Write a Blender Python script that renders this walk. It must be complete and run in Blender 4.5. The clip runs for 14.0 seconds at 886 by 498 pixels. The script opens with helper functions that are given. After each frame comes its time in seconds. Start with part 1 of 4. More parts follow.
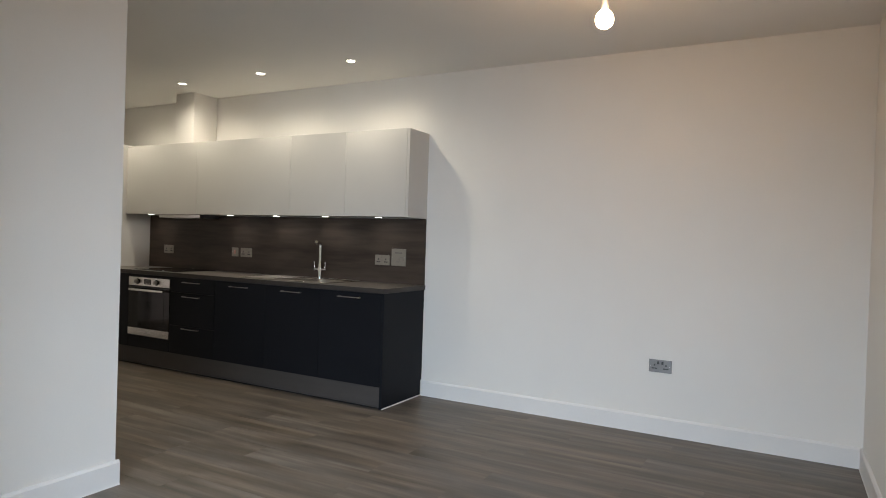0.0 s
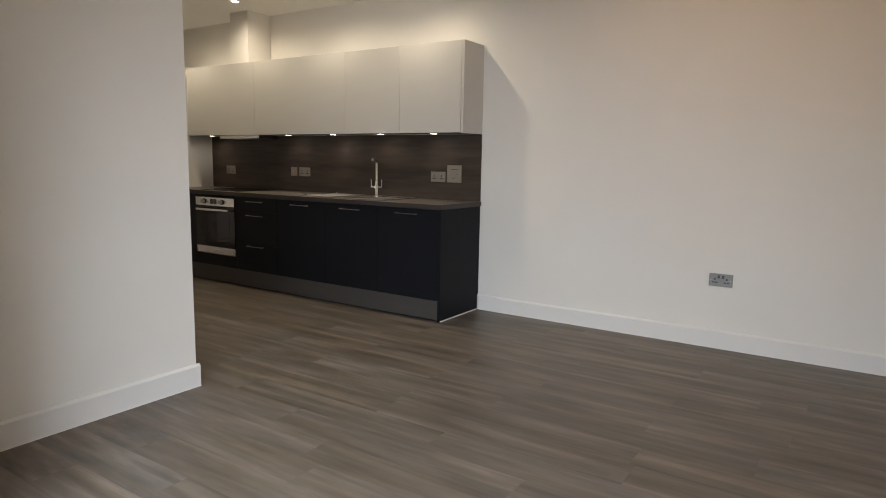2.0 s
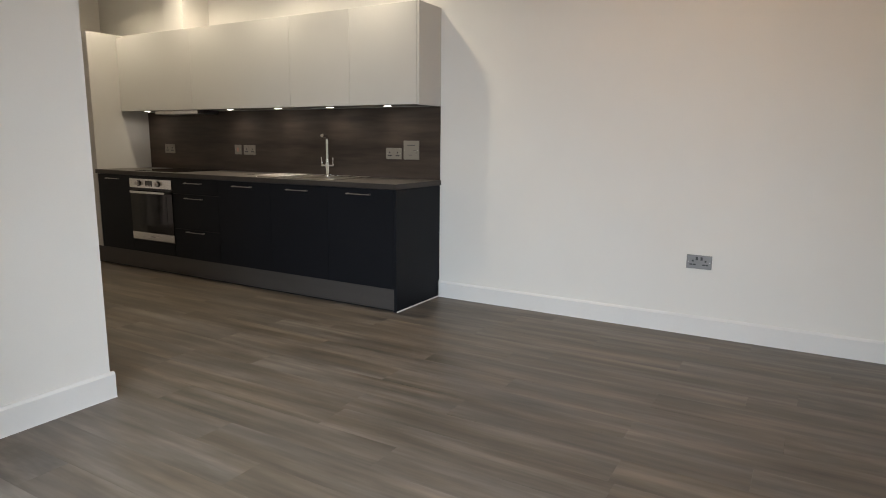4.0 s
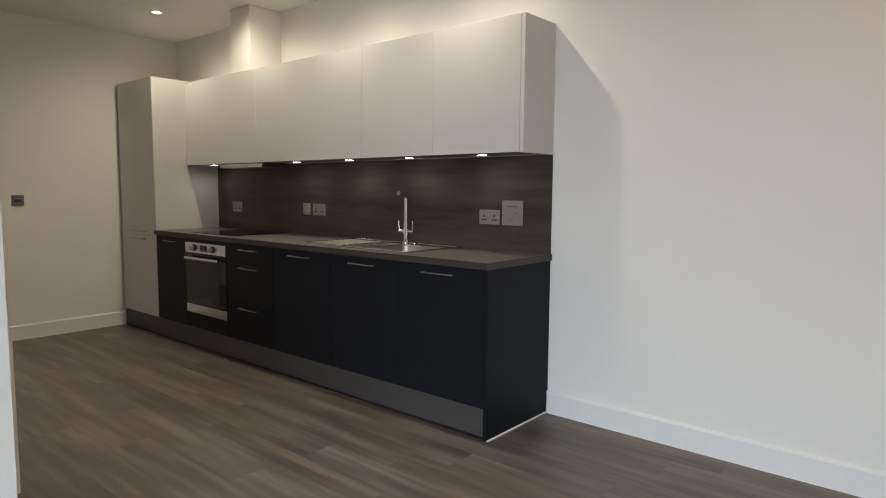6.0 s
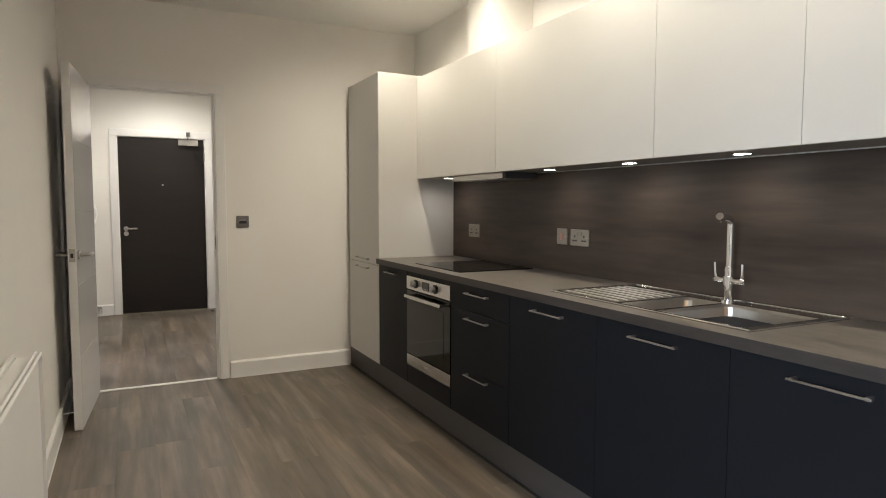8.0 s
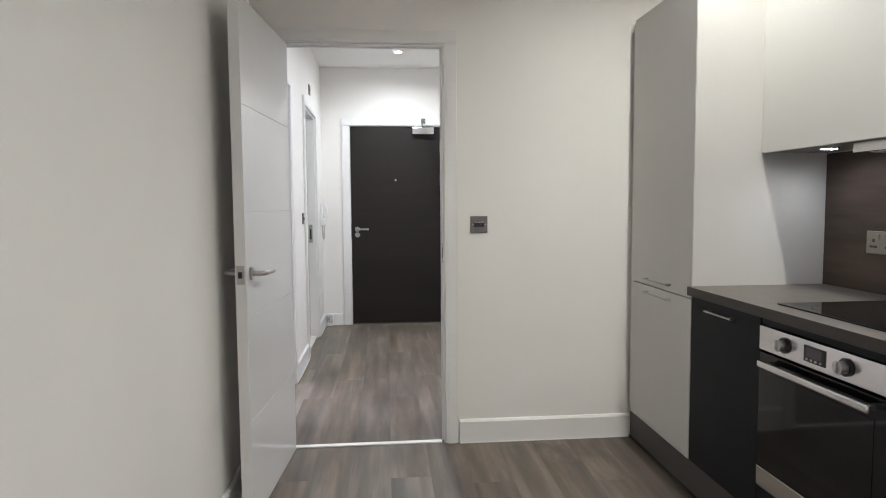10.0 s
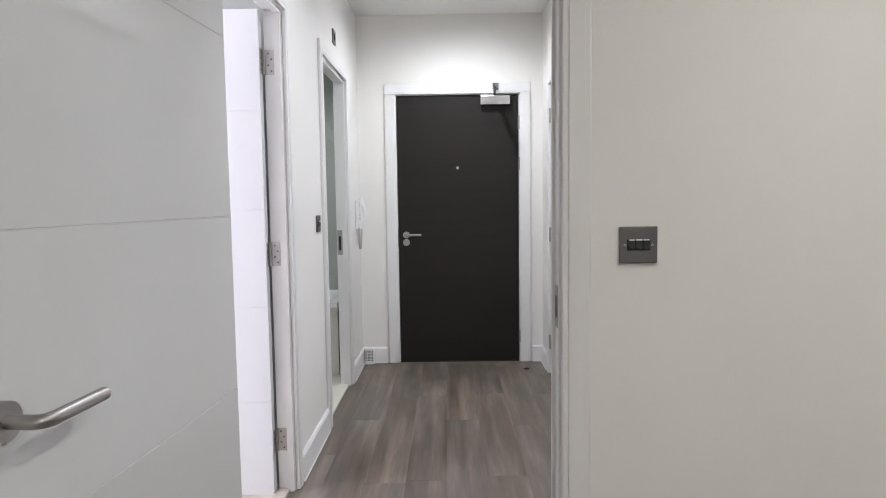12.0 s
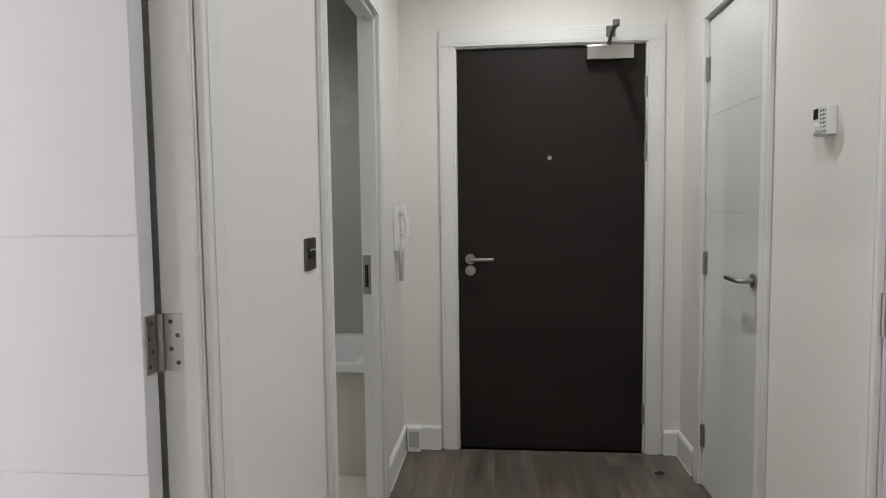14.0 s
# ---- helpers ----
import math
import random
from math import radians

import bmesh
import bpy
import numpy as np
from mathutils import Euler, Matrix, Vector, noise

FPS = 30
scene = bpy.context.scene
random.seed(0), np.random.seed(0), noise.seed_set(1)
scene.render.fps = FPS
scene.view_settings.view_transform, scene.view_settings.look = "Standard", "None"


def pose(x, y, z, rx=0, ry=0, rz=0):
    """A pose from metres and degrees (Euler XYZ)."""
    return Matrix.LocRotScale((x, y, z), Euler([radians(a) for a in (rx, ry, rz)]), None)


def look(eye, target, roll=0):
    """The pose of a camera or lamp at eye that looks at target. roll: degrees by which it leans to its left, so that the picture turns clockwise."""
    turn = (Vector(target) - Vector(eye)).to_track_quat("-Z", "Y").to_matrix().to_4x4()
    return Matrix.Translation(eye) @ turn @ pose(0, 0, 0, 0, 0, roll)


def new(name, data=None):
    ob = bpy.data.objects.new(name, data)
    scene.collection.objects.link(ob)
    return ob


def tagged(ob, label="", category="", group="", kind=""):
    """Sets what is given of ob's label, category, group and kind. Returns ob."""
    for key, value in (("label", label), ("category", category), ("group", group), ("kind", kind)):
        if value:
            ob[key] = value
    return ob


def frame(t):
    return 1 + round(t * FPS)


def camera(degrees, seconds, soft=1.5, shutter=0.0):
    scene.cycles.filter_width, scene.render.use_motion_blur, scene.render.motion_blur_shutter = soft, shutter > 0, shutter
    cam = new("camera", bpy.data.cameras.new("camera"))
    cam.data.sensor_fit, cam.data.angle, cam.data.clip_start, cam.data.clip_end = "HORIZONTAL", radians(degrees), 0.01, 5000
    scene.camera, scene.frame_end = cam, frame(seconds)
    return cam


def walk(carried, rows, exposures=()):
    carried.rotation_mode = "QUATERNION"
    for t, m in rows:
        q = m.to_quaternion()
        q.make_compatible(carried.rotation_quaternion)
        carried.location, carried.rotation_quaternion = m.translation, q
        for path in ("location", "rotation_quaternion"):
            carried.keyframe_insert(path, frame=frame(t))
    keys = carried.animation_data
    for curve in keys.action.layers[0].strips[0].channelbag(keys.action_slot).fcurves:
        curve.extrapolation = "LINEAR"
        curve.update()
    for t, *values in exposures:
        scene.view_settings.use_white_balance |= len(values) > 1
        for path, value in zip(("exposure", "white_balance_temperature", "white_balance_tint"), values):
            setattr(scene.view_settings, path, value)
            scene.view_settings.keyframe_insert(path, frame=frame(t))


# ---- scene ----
cam = camera(70.2, 14.0, soft=1.0)
PATH = [
    (0, (0.22, 0.223, 1.262), (1.977, 1.178, 1.24), 1.9),
    (0.5, (0.167, 0.214, 1.266), (1.791, 1.381, 1.239), 1.8),
    (1, (0.139, 0.217, 1.263), (1.726, 1.435, 1.234), 1.4),
    (1.5, (0.169, 0.217, 1.248), (1.78, 1.399, 1.168), 1.2),
    (2, (0.193, 0.222, 1.228), (1.849, 1.309, 0.951), 1.0),
    (2.2, (0.193, 0.229, 1.194), (1.871, 1.256, 0.834), 1.0),
    (4.3, (0.72, 0.447, 1.201), (2.429, 1.434, 0.878), 0.5),
    (4.5, (0.828, 0.504, 1.205), (2.541, 1.493, 0.909), 0.7),
    (5, (1.117, 0.655, 1.223), (2.831, 1.65, 0.955), 0.7),
    (5.5, (1.427, 0.815, 1.23), (3.07, 1.93, 0.994), 0.4),
    (6, (1.658, 1.021, 1.25), (3.175, 2.31, 1.064), 0.4),
    (6.5, (1.908, 1.314, 1.256), (3.365, 2.674, 1.088), 0.3),
    (7, (2.169, 1.583, 1.243), (3.475, 3.089, 1.08), -0.1),
    (7.5, (2.395, 1.849, 1.27), (3.462, 3.533, 1.113), 0.0),
    (8, (2.581, 2.203, 1.266), (3.472, 3.988, 1.127), 0.1),
    (8.5, (2.716, 2.547, 1.245), (3.362, 4.435, 1.107), -0.2),
    (9, (2.8, 2.91, 1.264), (3.153, 4.873, 1.119), -0.4),
    (9.2, (2.804, 3.079, 1.252), (3.112, 5.05, 1.112), -0.4),
    (11.3, (2.942, 4.891, 1.254), (2.972, 6.884, 1.098), -0.9),
    (11.5, (2.928, 5.071, 1.24), (2.945, 7.065, 1.087), -1.0),
    (12, (2.887, 5.497, 1.253), (2.866, 7.49, 1.098), -0.8),
    (12.5, (2.827, 5.923, 1.258), (2.823, 7.917, 1.1), -1.0),
    (13, (2.821, 6.342, 1.256), (2.748, 8.334, 1.103), -1.2),
    (13.2, (2.789, 6.504, 1.284), (2.694, 8.495, 1.127), -0.8),
    (13.5, (2.792, 6.74, 1.263), (2.652, 8.73, 1.124), -0.8),
    (13.6, (2.775, 6.818, 1.266), (2.636, 8.808, 1.121), -0.8),
    (13.9, (2.738, 7.027, 1.268), (2.577, 9.016, 1.123), -0.7),
    (14, (2.72, 7.118, 1.266), (2.532, 9.104, 1.127), -0.7),
]
# the clip's camera opens up in the dim passage and closes again in the bright hall
EXPOSURES = [(0.0, -0.16, 6650, 10), (1.5, -0.28, 7300, 14), (2.2, -0.28, 7400, 13), (4.5, -0.08, 7000, 11), (5.5, -0.12, 6850, 10), (6.5, 0.04, 6900, 10), (7.5, 0.36, 6900, 10), (8.5, 0.88, 6150, 10), (9.0, 0.95, 5850, 9), (11.5, 0.88, 5600, 12), (12.5, 0.58, 5750, 12), (13.5, 0.07, 6000, 10), (14.0, 0.07, 6000, 9)]
walk(cam, [(t, look(eye, target, roll)) for t, eye, target, roll in PATH], EXPOSURES)

# ---- world and light ----
H = 2.63          # ceiling height
world = bpy.data.worlds.new("sky")
scene.world = world
world.use_nodes = True
sky = world.node_tree.nodes.new("ShaderNodeTexSky")
sky.sky_type, sky.sun_disc = "NISHITA", False
sky.sun_elevation, sky.sun_rotation = radians(28), radians(60)
world.node_tree.nodes["Background"].inputs["Strength"].default_value = 0.06
world.node_tree.links.new(sky.outputs[0], world.node_tree.nodes["Background"].inputs["Color"])


def lamp(name, kind, power, colour, m, **more):
    data = bpy.data.lights.new(name, kind)
    data.energy, data.color = power, colour
    if "size" in more:
        data.shape, data.size, data.size_y = "RECTANGLE", more["size"][0], more["size"][1]
    if "spread" in more:
        data.spread = radians(more["spread"])
    if kind == "SPOT":
        data.spot_size, data.spot_blend = radians(more["cone"]), more["blend"]
    if "radius" in more:
        data.shadow_soft_size = more["radius"]
    ob = new(name, data)
    ob.matrix_world = m
    return ob


sun = lamp("sun", "SUN", 0.6, (1.0, 0.95, 0.88), look((0, 0, 9), (2.0, -3.4, 6.9)))
sun.data.angle = radians(12)
# sky light entering by the two windows
lamp("window_light", "AREA", 98, (0.68, 0.83, 1.0), look((-0.94, 0.95, 1.5), (2.3, 2.35, -1.0)), size=(1.75, 1.2), spread=104)
lamp("bedroom_window_light", "AREA", 45, (1.0, 0.93, 0.97), look((-0.55, 7.3, 1.45), (2.0, 7.75, 1.2)), size=(0.9, 1.5), spread=160)

KITCHEN_LIGHTS = [(4.12, 3.20), (4.13, 4.15), (4.12, 5.10), (4.08, 6.05)]
HALL_LIGHTS = [(2.98, 9.62), (3.12, 8.05)]
PUCKS = [6.03, 4.88, 4.30, 3.74, 3.18]
for x, y in KITCHEN_LIGHTS:
    lamp("downlight_beam", "SPOT", 33, (0.98, 0.90, 0.735), pose(x, y, H - 0.012), cone=161, blend=1.0, radius=0.014)
for (x, y), power in zip(HALL_LIGHTS, (57, 41)):
    lamp("downlight_beam", "SPOT", power, (1.0, 0.96, 0.88), pose(x, y, H - 0.012), cone=168, blend=1.0, radius=0.03)
for y in PUCKS:
    lamp("puck_beam", "SPOT", 2.7, (1.0, 0.97, 0.91), pose(4.53, y, 1.4445), cone=170, blend=1.0, radius=0.02)
# added lamp, itself unseen, to brighten the bathroom behind its doorway
lamp("bathroom_unseen_beam", "SPOT", 48, (1.0, 0.96, 0.86), pose(1.2, 9.5, H - 0.012), cone=150, blend=0.6, radius=0.03)


# ---- materials ----
def material(name, colour, rough=0.5, metal=0.0, vary=0.06, scale=3.0, fine=120.0, bump=0.02, stretch=(1, 1, 1), spec=0.5, coat=0.0, rough_vary=0.08):
    """A surface with soft patches, a fine grain and slight relief."""
    m = bpy.data.materials.new(name)
    m.use_nodes = True
    t = m.node_tree
    b = t.nodes["Principled BSDF"]
    b.inputs["Metallic"].default_value, b.inputs["Specular IOR Level"].default_value = metal, spec
    b.inputs["Coat Weight"].default_value = coat
    co = t.nodes.new("ShaderNodeTexCoord")
    mp = t.nodes.new("ShaderNodeMapping")
    mp.inputs["Scale"].default_value = stretch
    t.links.new(co.outputs["Object"], mp.inputs["Vector"])
    big, small = t.nodes.new("ShaderNodeTexNoise"), t.nodes.new("ShaderNodeTexNoise")
    big.inputs["Scale"].default_value, big.inputs["Detail"].default_value = scale, 5
    small.inputs["Scale"].default_value, small.inputs["Detail"].default_value = fine, 3
    for n in (big, small):
        t.links.new(mp.outputs[0], n.inputs["Vector"])
    mix = t.nodes.new("ShaderNodeMath")
    mix.operation = "MULTIPLY_ADD"
    t.links.new(small.outputs[0], mix.inputs[0])
    mix.inputs[1].default_value = 0.45
    t.links.new(big.outputs[0], mix.inputs[2])
    ramp = t.nodes.new("ShaderNodeValToRGB")
    ramp.color_ramp.elements[0].position, ramp.color_ramp.elements[1].position = 0.35, 1.05
    ramp.color_ramp.elements[0].color = [c * (1 - vary) for c in colour] + [1]
    ramp.color_ramp.elements[1].color = [min(1, c * (1 + vary)) for c in colour] + [1]
    t.links.new(mix.outputs[0], ramp.inputs[0])
    t.links.new(ramp.outputs[0], b.inputs["Base Color"])
    rr = t.nodes.new("ShaderNodeMapRange")
    rr.inputs["To Min"].default_value, rr.inputs["To Max"].default_value = max(0.02, rough - rough_vary), min(1, rough + rough_vary)
    t.links.new(big.outputs[0], rr.inputs["Value"])
    t.links.new(rr.outputs[0], b.inputs["Roughness"])
    if bump:
        bp = t.nodes.new("ShaderNodeBump")
        bp.inputs["Strength"].default_value, bp.inputs["Distance"].default_value = bump, 0.004
        t.links.new(small.outputs[0], bp.inputs["Height"])
        t.links.new(bp.outputs[0], b.inputs["Normal"])
    return m


def glow(name, colour, strength):
    m = bpy.data.materials.new(name)
    m.use_nodes = True
    b = m.node_tree.nodes["Principled BSDF"]
    b.inputs["Base Color"].default_value = (0.9, 0.9, 0.88, 1)
    b.inputs["Emission Color"].default_value, b.inputs["Emission Strength"].default_value = (*colour, 1), strength
    return m


def plank_material():
    m = bpy.data.materials.new("vinyl_plank")
    m.use_nodes = True
    t = m.node_tree
    b = t.nodes["Principled BSDF"]
    link = t.links.new
    co, info = t.nodes.new("ShaderNodeTexCoord"), t.nodes.new("ShaderNodeObjectInfo")
    shift = t.nodes.new("ShaderNodeVectorMath")
    shift.operation = "MULTIPLY_ADD"
    spread = t.nodes.new("ShaderNodeCombineXYZ")
    for k in range(3):
        link(info.outputs["Random"], spread.inputs[k])
    link(spread.outputs[0], shift.inputs[0])
    shift.inputs[1].default_value = (37, 53, 19)
    link(co.outputs["Object"], shift.inputs[2])
    maps = []
    for sc in ((15, 1.25, 1), (60, 3.0, 1), (6, 0.9, 1), (7, 2.6, 1)):
        mp, nz = t.nodes.new("ShaderNodeMapping"), t.nodes.new("ShaderNodeTexNoise")
        mp.inputs["Scale"].default_value = sc
        nz.inputs["Scale"].default_value, nz.inputs["Detail"].default_value, nz.inputs["Roughness"].default_value = 1.0, 5, 0.56
        link(shift.outputs[0], mp.inputs["Vector"])
        link(mp.outputs[0], nz.inputs["Vector"])
        maps.append(nz.outputs[0])
    ramp = t.nodes.new("ShaderNodeValToRGB")
    e = ramp.color_ramp.elements
    e[0].position, e[0].color = 0.24, (0.055, 0.044, 0.034, 1)
    e[1].position, e[1].color = 0.77, (0.250, 0.212, 0.175, 1)
    mid = e.new(0.5)
    mid.color = (0.132, 0.108, 0.087, 1)
    add = t.nodes.new("ShaderNodeMath")
    add.operation = "MULTIPLY_ADD"
    link(maps[1], add.inputs[0])
    add.inputs[1].default_value = 0.08
    half = t.nodes.new("ShaderNodeMath")
    half.operation = "MULTIPLY_ADD"
    half.inputs[1].default_value, half.inputs[2].default_value = 0.92, 0.0
    link(maps[0], half.inputs[0])
    link(half.outputs[0], add.inputs[2])
    link(add.outputs[0], ramp.inputs[0])
    tone = t.nodes.new("ShaderNodeMapRange")
    tone.inputs["To Min"].default_value, tone.inputs["To Max"].default_value = 0.94, 1.06
    link(info.outputs["Random"], tone.inputs["Value"])
    hsv = t.nodes.new("ShaderNodeHueSaturation")
    link(ramp.outputs[0], hsv.inputs["Color"])
    blotch = t.nodes.new("ShaderNodeMapRange")
    blotch.inputs["From Min"].default_value, blotch.inputs["From Max"].default_value = 0.32, 0.68
    blotch.inputs["To Min"].default_value, blotch.inputs["To Max"].default_value = 0.84, 1.16
    link(maps[3], blotch.inputs["Value"])
    value = t.nodes.new("ShaderNodeMath")
    value.operation = "MULTIPLY"
    link(tone.outputs[0], value.inputs[0])
    link(blotch.outputs[0], value.inputs[1])
    link(value.outputs[0], hsv.inputs["Value"])
    sat = t.nodes.new("ShaderNodeMapRange")
    sat.inputs["To Min"].default_value, sat.inputs["To Max"].default_value = 0.3, 1.7
    link(maps[2], sat.inputs["Value"])
    link(sat.outputs[0], hsv.inputs["Saturation"])
    link(hsv.outputs[0], b.inputs["Base Color"])
    rr = t.nodes.new("ShaderNodeMapRange")
    rr.inputs["To Min"].default_value, rr.inputs["To Max"].default_value = 0.34, 0.52
    link(maps[0], rr.inputs["Value"])
    link(rr.outputs[0], b.inputs["Roughness"])
    b.inputs["Specular IOR Level"].default_value = 0.4
    bp = t.nodes.new("ShaderNodeBump")
    bp.inputs["Strength"].default_value, bp.inputs["Distance"].default_value = 0.12, 0.002
    link(maps[1], bp.inputs["Height"])
    link(bp.outputs[0], b.inputs["Normal"])
    return m


WALL = material("wall_paint", (0.81, 0.79, 0.755), 0.62, vary=0.03, scale=1.6, fine=220, bump=0.05, spec=0.3)
CEIL = material("ceiling_paint", (0.80, 0.785, 0.755), 0.8, vary=0.03, scale=1.2, fine=160, bump=0.05, spec=0.2)
TRIM = material("satin_white_trim", (0.785, 0.775, 0.76), 0.46, vary=0.025, scale=4, fine=60, bump=0.02)
DOOR = material("white_door_lacquer", (0.70, 0.70, 0.697), 0.07, vary=0.02, scale=2.5, fine=90, bump=0.002, rough_vary=0.02)
UPPER = material("warm_white_cabinet", (0.56, 0.545, 0.52), 0.42, vary=0.03, scale=2, fine=140, bump=0.015)
BASE = material("charcoal_cabinet", (0.0096, 0.0106, 0.0136), 0.52, vary=0.12, scale=3, fine=160, bump=0.02, spec=0.13)
PLINTHBOARD = material("plinth_laminate", (0.068, 0.061, 0.058), 0.45, vary=0.12, scale=3, fine=80, stretch=(1, 0.2, 4), spec=0.35)
PLINTH = material("plinth_grey", (0.066, 0.062, 0.064), 0.4, vary=0.1, scale=3, fine=80, stretch=(1, 0.2, 4))
UNDERSIDE = material("cabinet_underside", (0.22, 0.20, 0.18), 0.5, vary=0.08, scale=3, fine=80)
TOP = material("worktop_laminate", (0.090, 0.078, 0.068), 0.42, vary=0.6, scale=8, fine=42, bump=0.05, stretch=(1.6, 0.5, 1))
# shade on the worktop's upright edges, put into a darker colour
EDGESHADE = material("worktop_edge_shade", (0.047, 0.040, 0.036), 0.5, vary=0.3, scale=6, fine=60, bump=0.03, stretch=(1, 0.4, 3), spec=0.3)
HOBRING = material("hob_marking", (0.016, 0.016, 0.0165), 0.12, vary=0.05, bump=0, spec=0.3)
SPLASH = material("splashback_laminate", (0.0575, 0.0425, 0.0335), 0.46, vary=0.68, scale=1.35, fine=7, bump=0.02, stretch=(1, 0.42, 4.2), spec=0.25)
STEEL = material("brushed_steel", (0.58, 0.57, 0.55), 0.24, 1.0, vary=0.1, scale=6, fine=180, bump=0.02, stretch=(1, 0.15, 3))
CHROME = material("chrome", (0.80, 0.80, 0.80), 0.08, 1.0, vary=0.03, fine=30, bump=0, rough_vary=0.03)
BOWL = material("sink_steel", (0.40, 0.375, 0.34), 0.36, 1.0, vary=0.12, scale=8, fine=150, bump=0.01)
DECK = material("sink_deck_steel", (0.50, 0.47, 0.43), 0.16, 1.0, vary=0.1, scale=8, fine=150, bump=0, rough_vary=0.04)
# dark reflection between the drainer ribs, put into the metal's colour
RIBREFLECT = material("drainer_dark_reflection", (0.12, 0.11, 0.10), 0.55, 1.0, vary=0.12, scale=8, fine=150, bump=0)
RIB = material("rib_steel", (0.62, 0.61, 0.59), 0.3, 1.0, vary=0.05, fine=60, bump=0)
SATIN = material("satin_steel", (0.42, 0.405, 0.39), 0.38, 1.0, vary=0.08, scale=20, fine=200, bump=0.01)
GUNMETAL = material("dark_brushed_steel", (0.20, 0.19, 0.185), 0.42, 1.0, vary=0.1, scale=20, fine=200, bump=0.01)
PLATE = material("white_plate", (0.23, 0.205, 0.172), 0.35, vary=0.02, fine=60, bump=0)
BLACK = material("black_plastic", (0.015, 0.015, 0.016), 0.35, vary=0.1, bump=0)
RED = material("red_rocker", (0.42, 0.22, 0.175), 0.4, vary=0.05, bump=0)
GLASS = material("black_glass", (0.006, 0.006, 0.0065), 0.06, vary=0.1, bump=0, spec=0.32, rough_vary=0.02)
FIREDOOR = material("dark_wood_door", (0.0158, 0.0124, 0.0112), 0.5, vary=0.26, scale=2.4, fine=46, bump=0.1, stretch=(0.35, 1, 5), spec=0.25)
WHITE = material("white_plastic", (0.80, 0.80, 0.79), 0.3, vary=0.02, fine=50, bump=0)
CORD = material("phone_cord", (0.50, 0.49, 0.47), 0.45, vary=0.05, bump=0)
RADIATOR = material("radiator_enamel", (0.77, 0.765, 0.755), 0.55, vary=0.02, scale=4, fine=60, bump=0.01)
CAULK = material("white_sealant", (0.82, 0.81, 0.80), 0.5, vary=0.05, fine=60)
BATHWALL = material("bathroom_tile", (0.40, 0.42, 0.385), 0.25, vary=0.06, scale=2, fine=60)
BATHPANEL = material("bath_panel", (0.62, 0.60, 0.55), 0.35, vary=0.04, fine=60)
TUB = material("bath_acrylic", (0.82, 0.83, 0.83), 0.12, vary=0.02, bump=0)
CARPET = material("beige_carpet", (0.50, 0.44, 0.38), 0.95, vary=0.2, scale=14, fine=380, bump=0.5, spec=0.1)
BATHFLOOR = material("bathroom_floor_tile", (0.55, 0.52, 0.46), 0.4, vary=0.08, scale=4, fine=60)
UNDER = material("floor_underlay", (0.03, 0.027, 0.024), 0.8, vary=0.1)
LEAFDEBRIS = material("dry_leaf", (0.05, 0.018, 0.012), 0.7, vary=0.3)
PLANK = plank_material()
LIGHT_WARM = glow("downlight_lens", (1.0, 0.90, 0.74), 26)
LIGHT_HALL = glow("hall_downlight_lens", (1.0, 0.97, 0.92), 26)
LIGHT_PUCK = glow("puck_lens", (1.0, 0.97, 0.9), 9)
LIGHT_BULB = glow("bulb_glass", (1.0, 0.64, 0.36), 180)


# ---- mesh helpers ----
def box(bm, x0, x1, y0, y1, z0, z1, bevel=0.0, m=None):
    """A box in bm, its edges rounded by bevel."""
    made = bmesh.ops.create_cube(bm, size=1.0)["verts"]
    bmesh.ops.scale(bm, verts=made, vec=(x1 - x0, y1 - y0, z1 - z0))
    bmesh.ops.translate(bm, verts=made, vec=((x0 + x1) / 2, (y0 + y1) / 2, (z0 + z1) / 2))
    if bevel:
        edges = list({e for v in made for e in v.link_edges})
        made = bmesh.ops.bevel(bm, geom=edges, offset=bevel, segments=2, profile=0.5, affect="EDGES")["verts"]
    if m is not None:
        bmesh.ops.transform(bm, matrix=m, verts=made)
    return made


def disc(bm, radius, depth, m, segments=24, top=None):
    """A round plate or rod along its own z, placed by m."""
    made = bmesh.ops.create_cone(bm, cap_ends=True, segments=segments, radius1=radius, radius2=radius if top is None else top, depth=depth)["verts"]
    bmesh.ops.transform(bm, matrix=m, verts=made)
    return made


def tube(bm, points, radius, sides=20):
    """A round bar along points."""
    pts = [Vector(p) for p in points]
    rings = []
    for i, p in enumerate(pts):
        way = (pts[min(i + 1, len(pts) - 1)] - pts[max(i - 1, 0)]).normalized()
        a = way.orthogonal().normalized() if not rings else (side - way * side.dot(way)).normalized()
        side, b = a, way.cross(a)
        r = radius[i] if isinstance(radius, (list, tuple)) else radius
        rings.append([bm.verts.new(p + r * (math.cos(k * 2 * math.pi / sides) * a + math.sin(k * 2 * math.pi / sides) * b)) for k in range(sides)])
    for u, v in zip(rings, rings[1:]):
        for k in range(sides):
            bm.faces.new((u[k], u[(k + 1) % sides], v[(k + 1) % sides], v[k]))
    bm.faces.new(rings[0][::-1])
    bm.faces.new(rings[-1])


def bend(corner, radius, start, end, steps=6):
    """Points of a rounded corner between start and end."""
    c, a, b = Vector(corner), Vector(start), Vector(end)
    p, q = c + (a - c).normalized() * radius, c + (b - c).normalized() * radius
    return [a] + [(1 - s) ** 2 * p + 2 * s * (1 - s) * c + s * s * q for s in [k / steps for k in range(steps + 1)]] + [b]


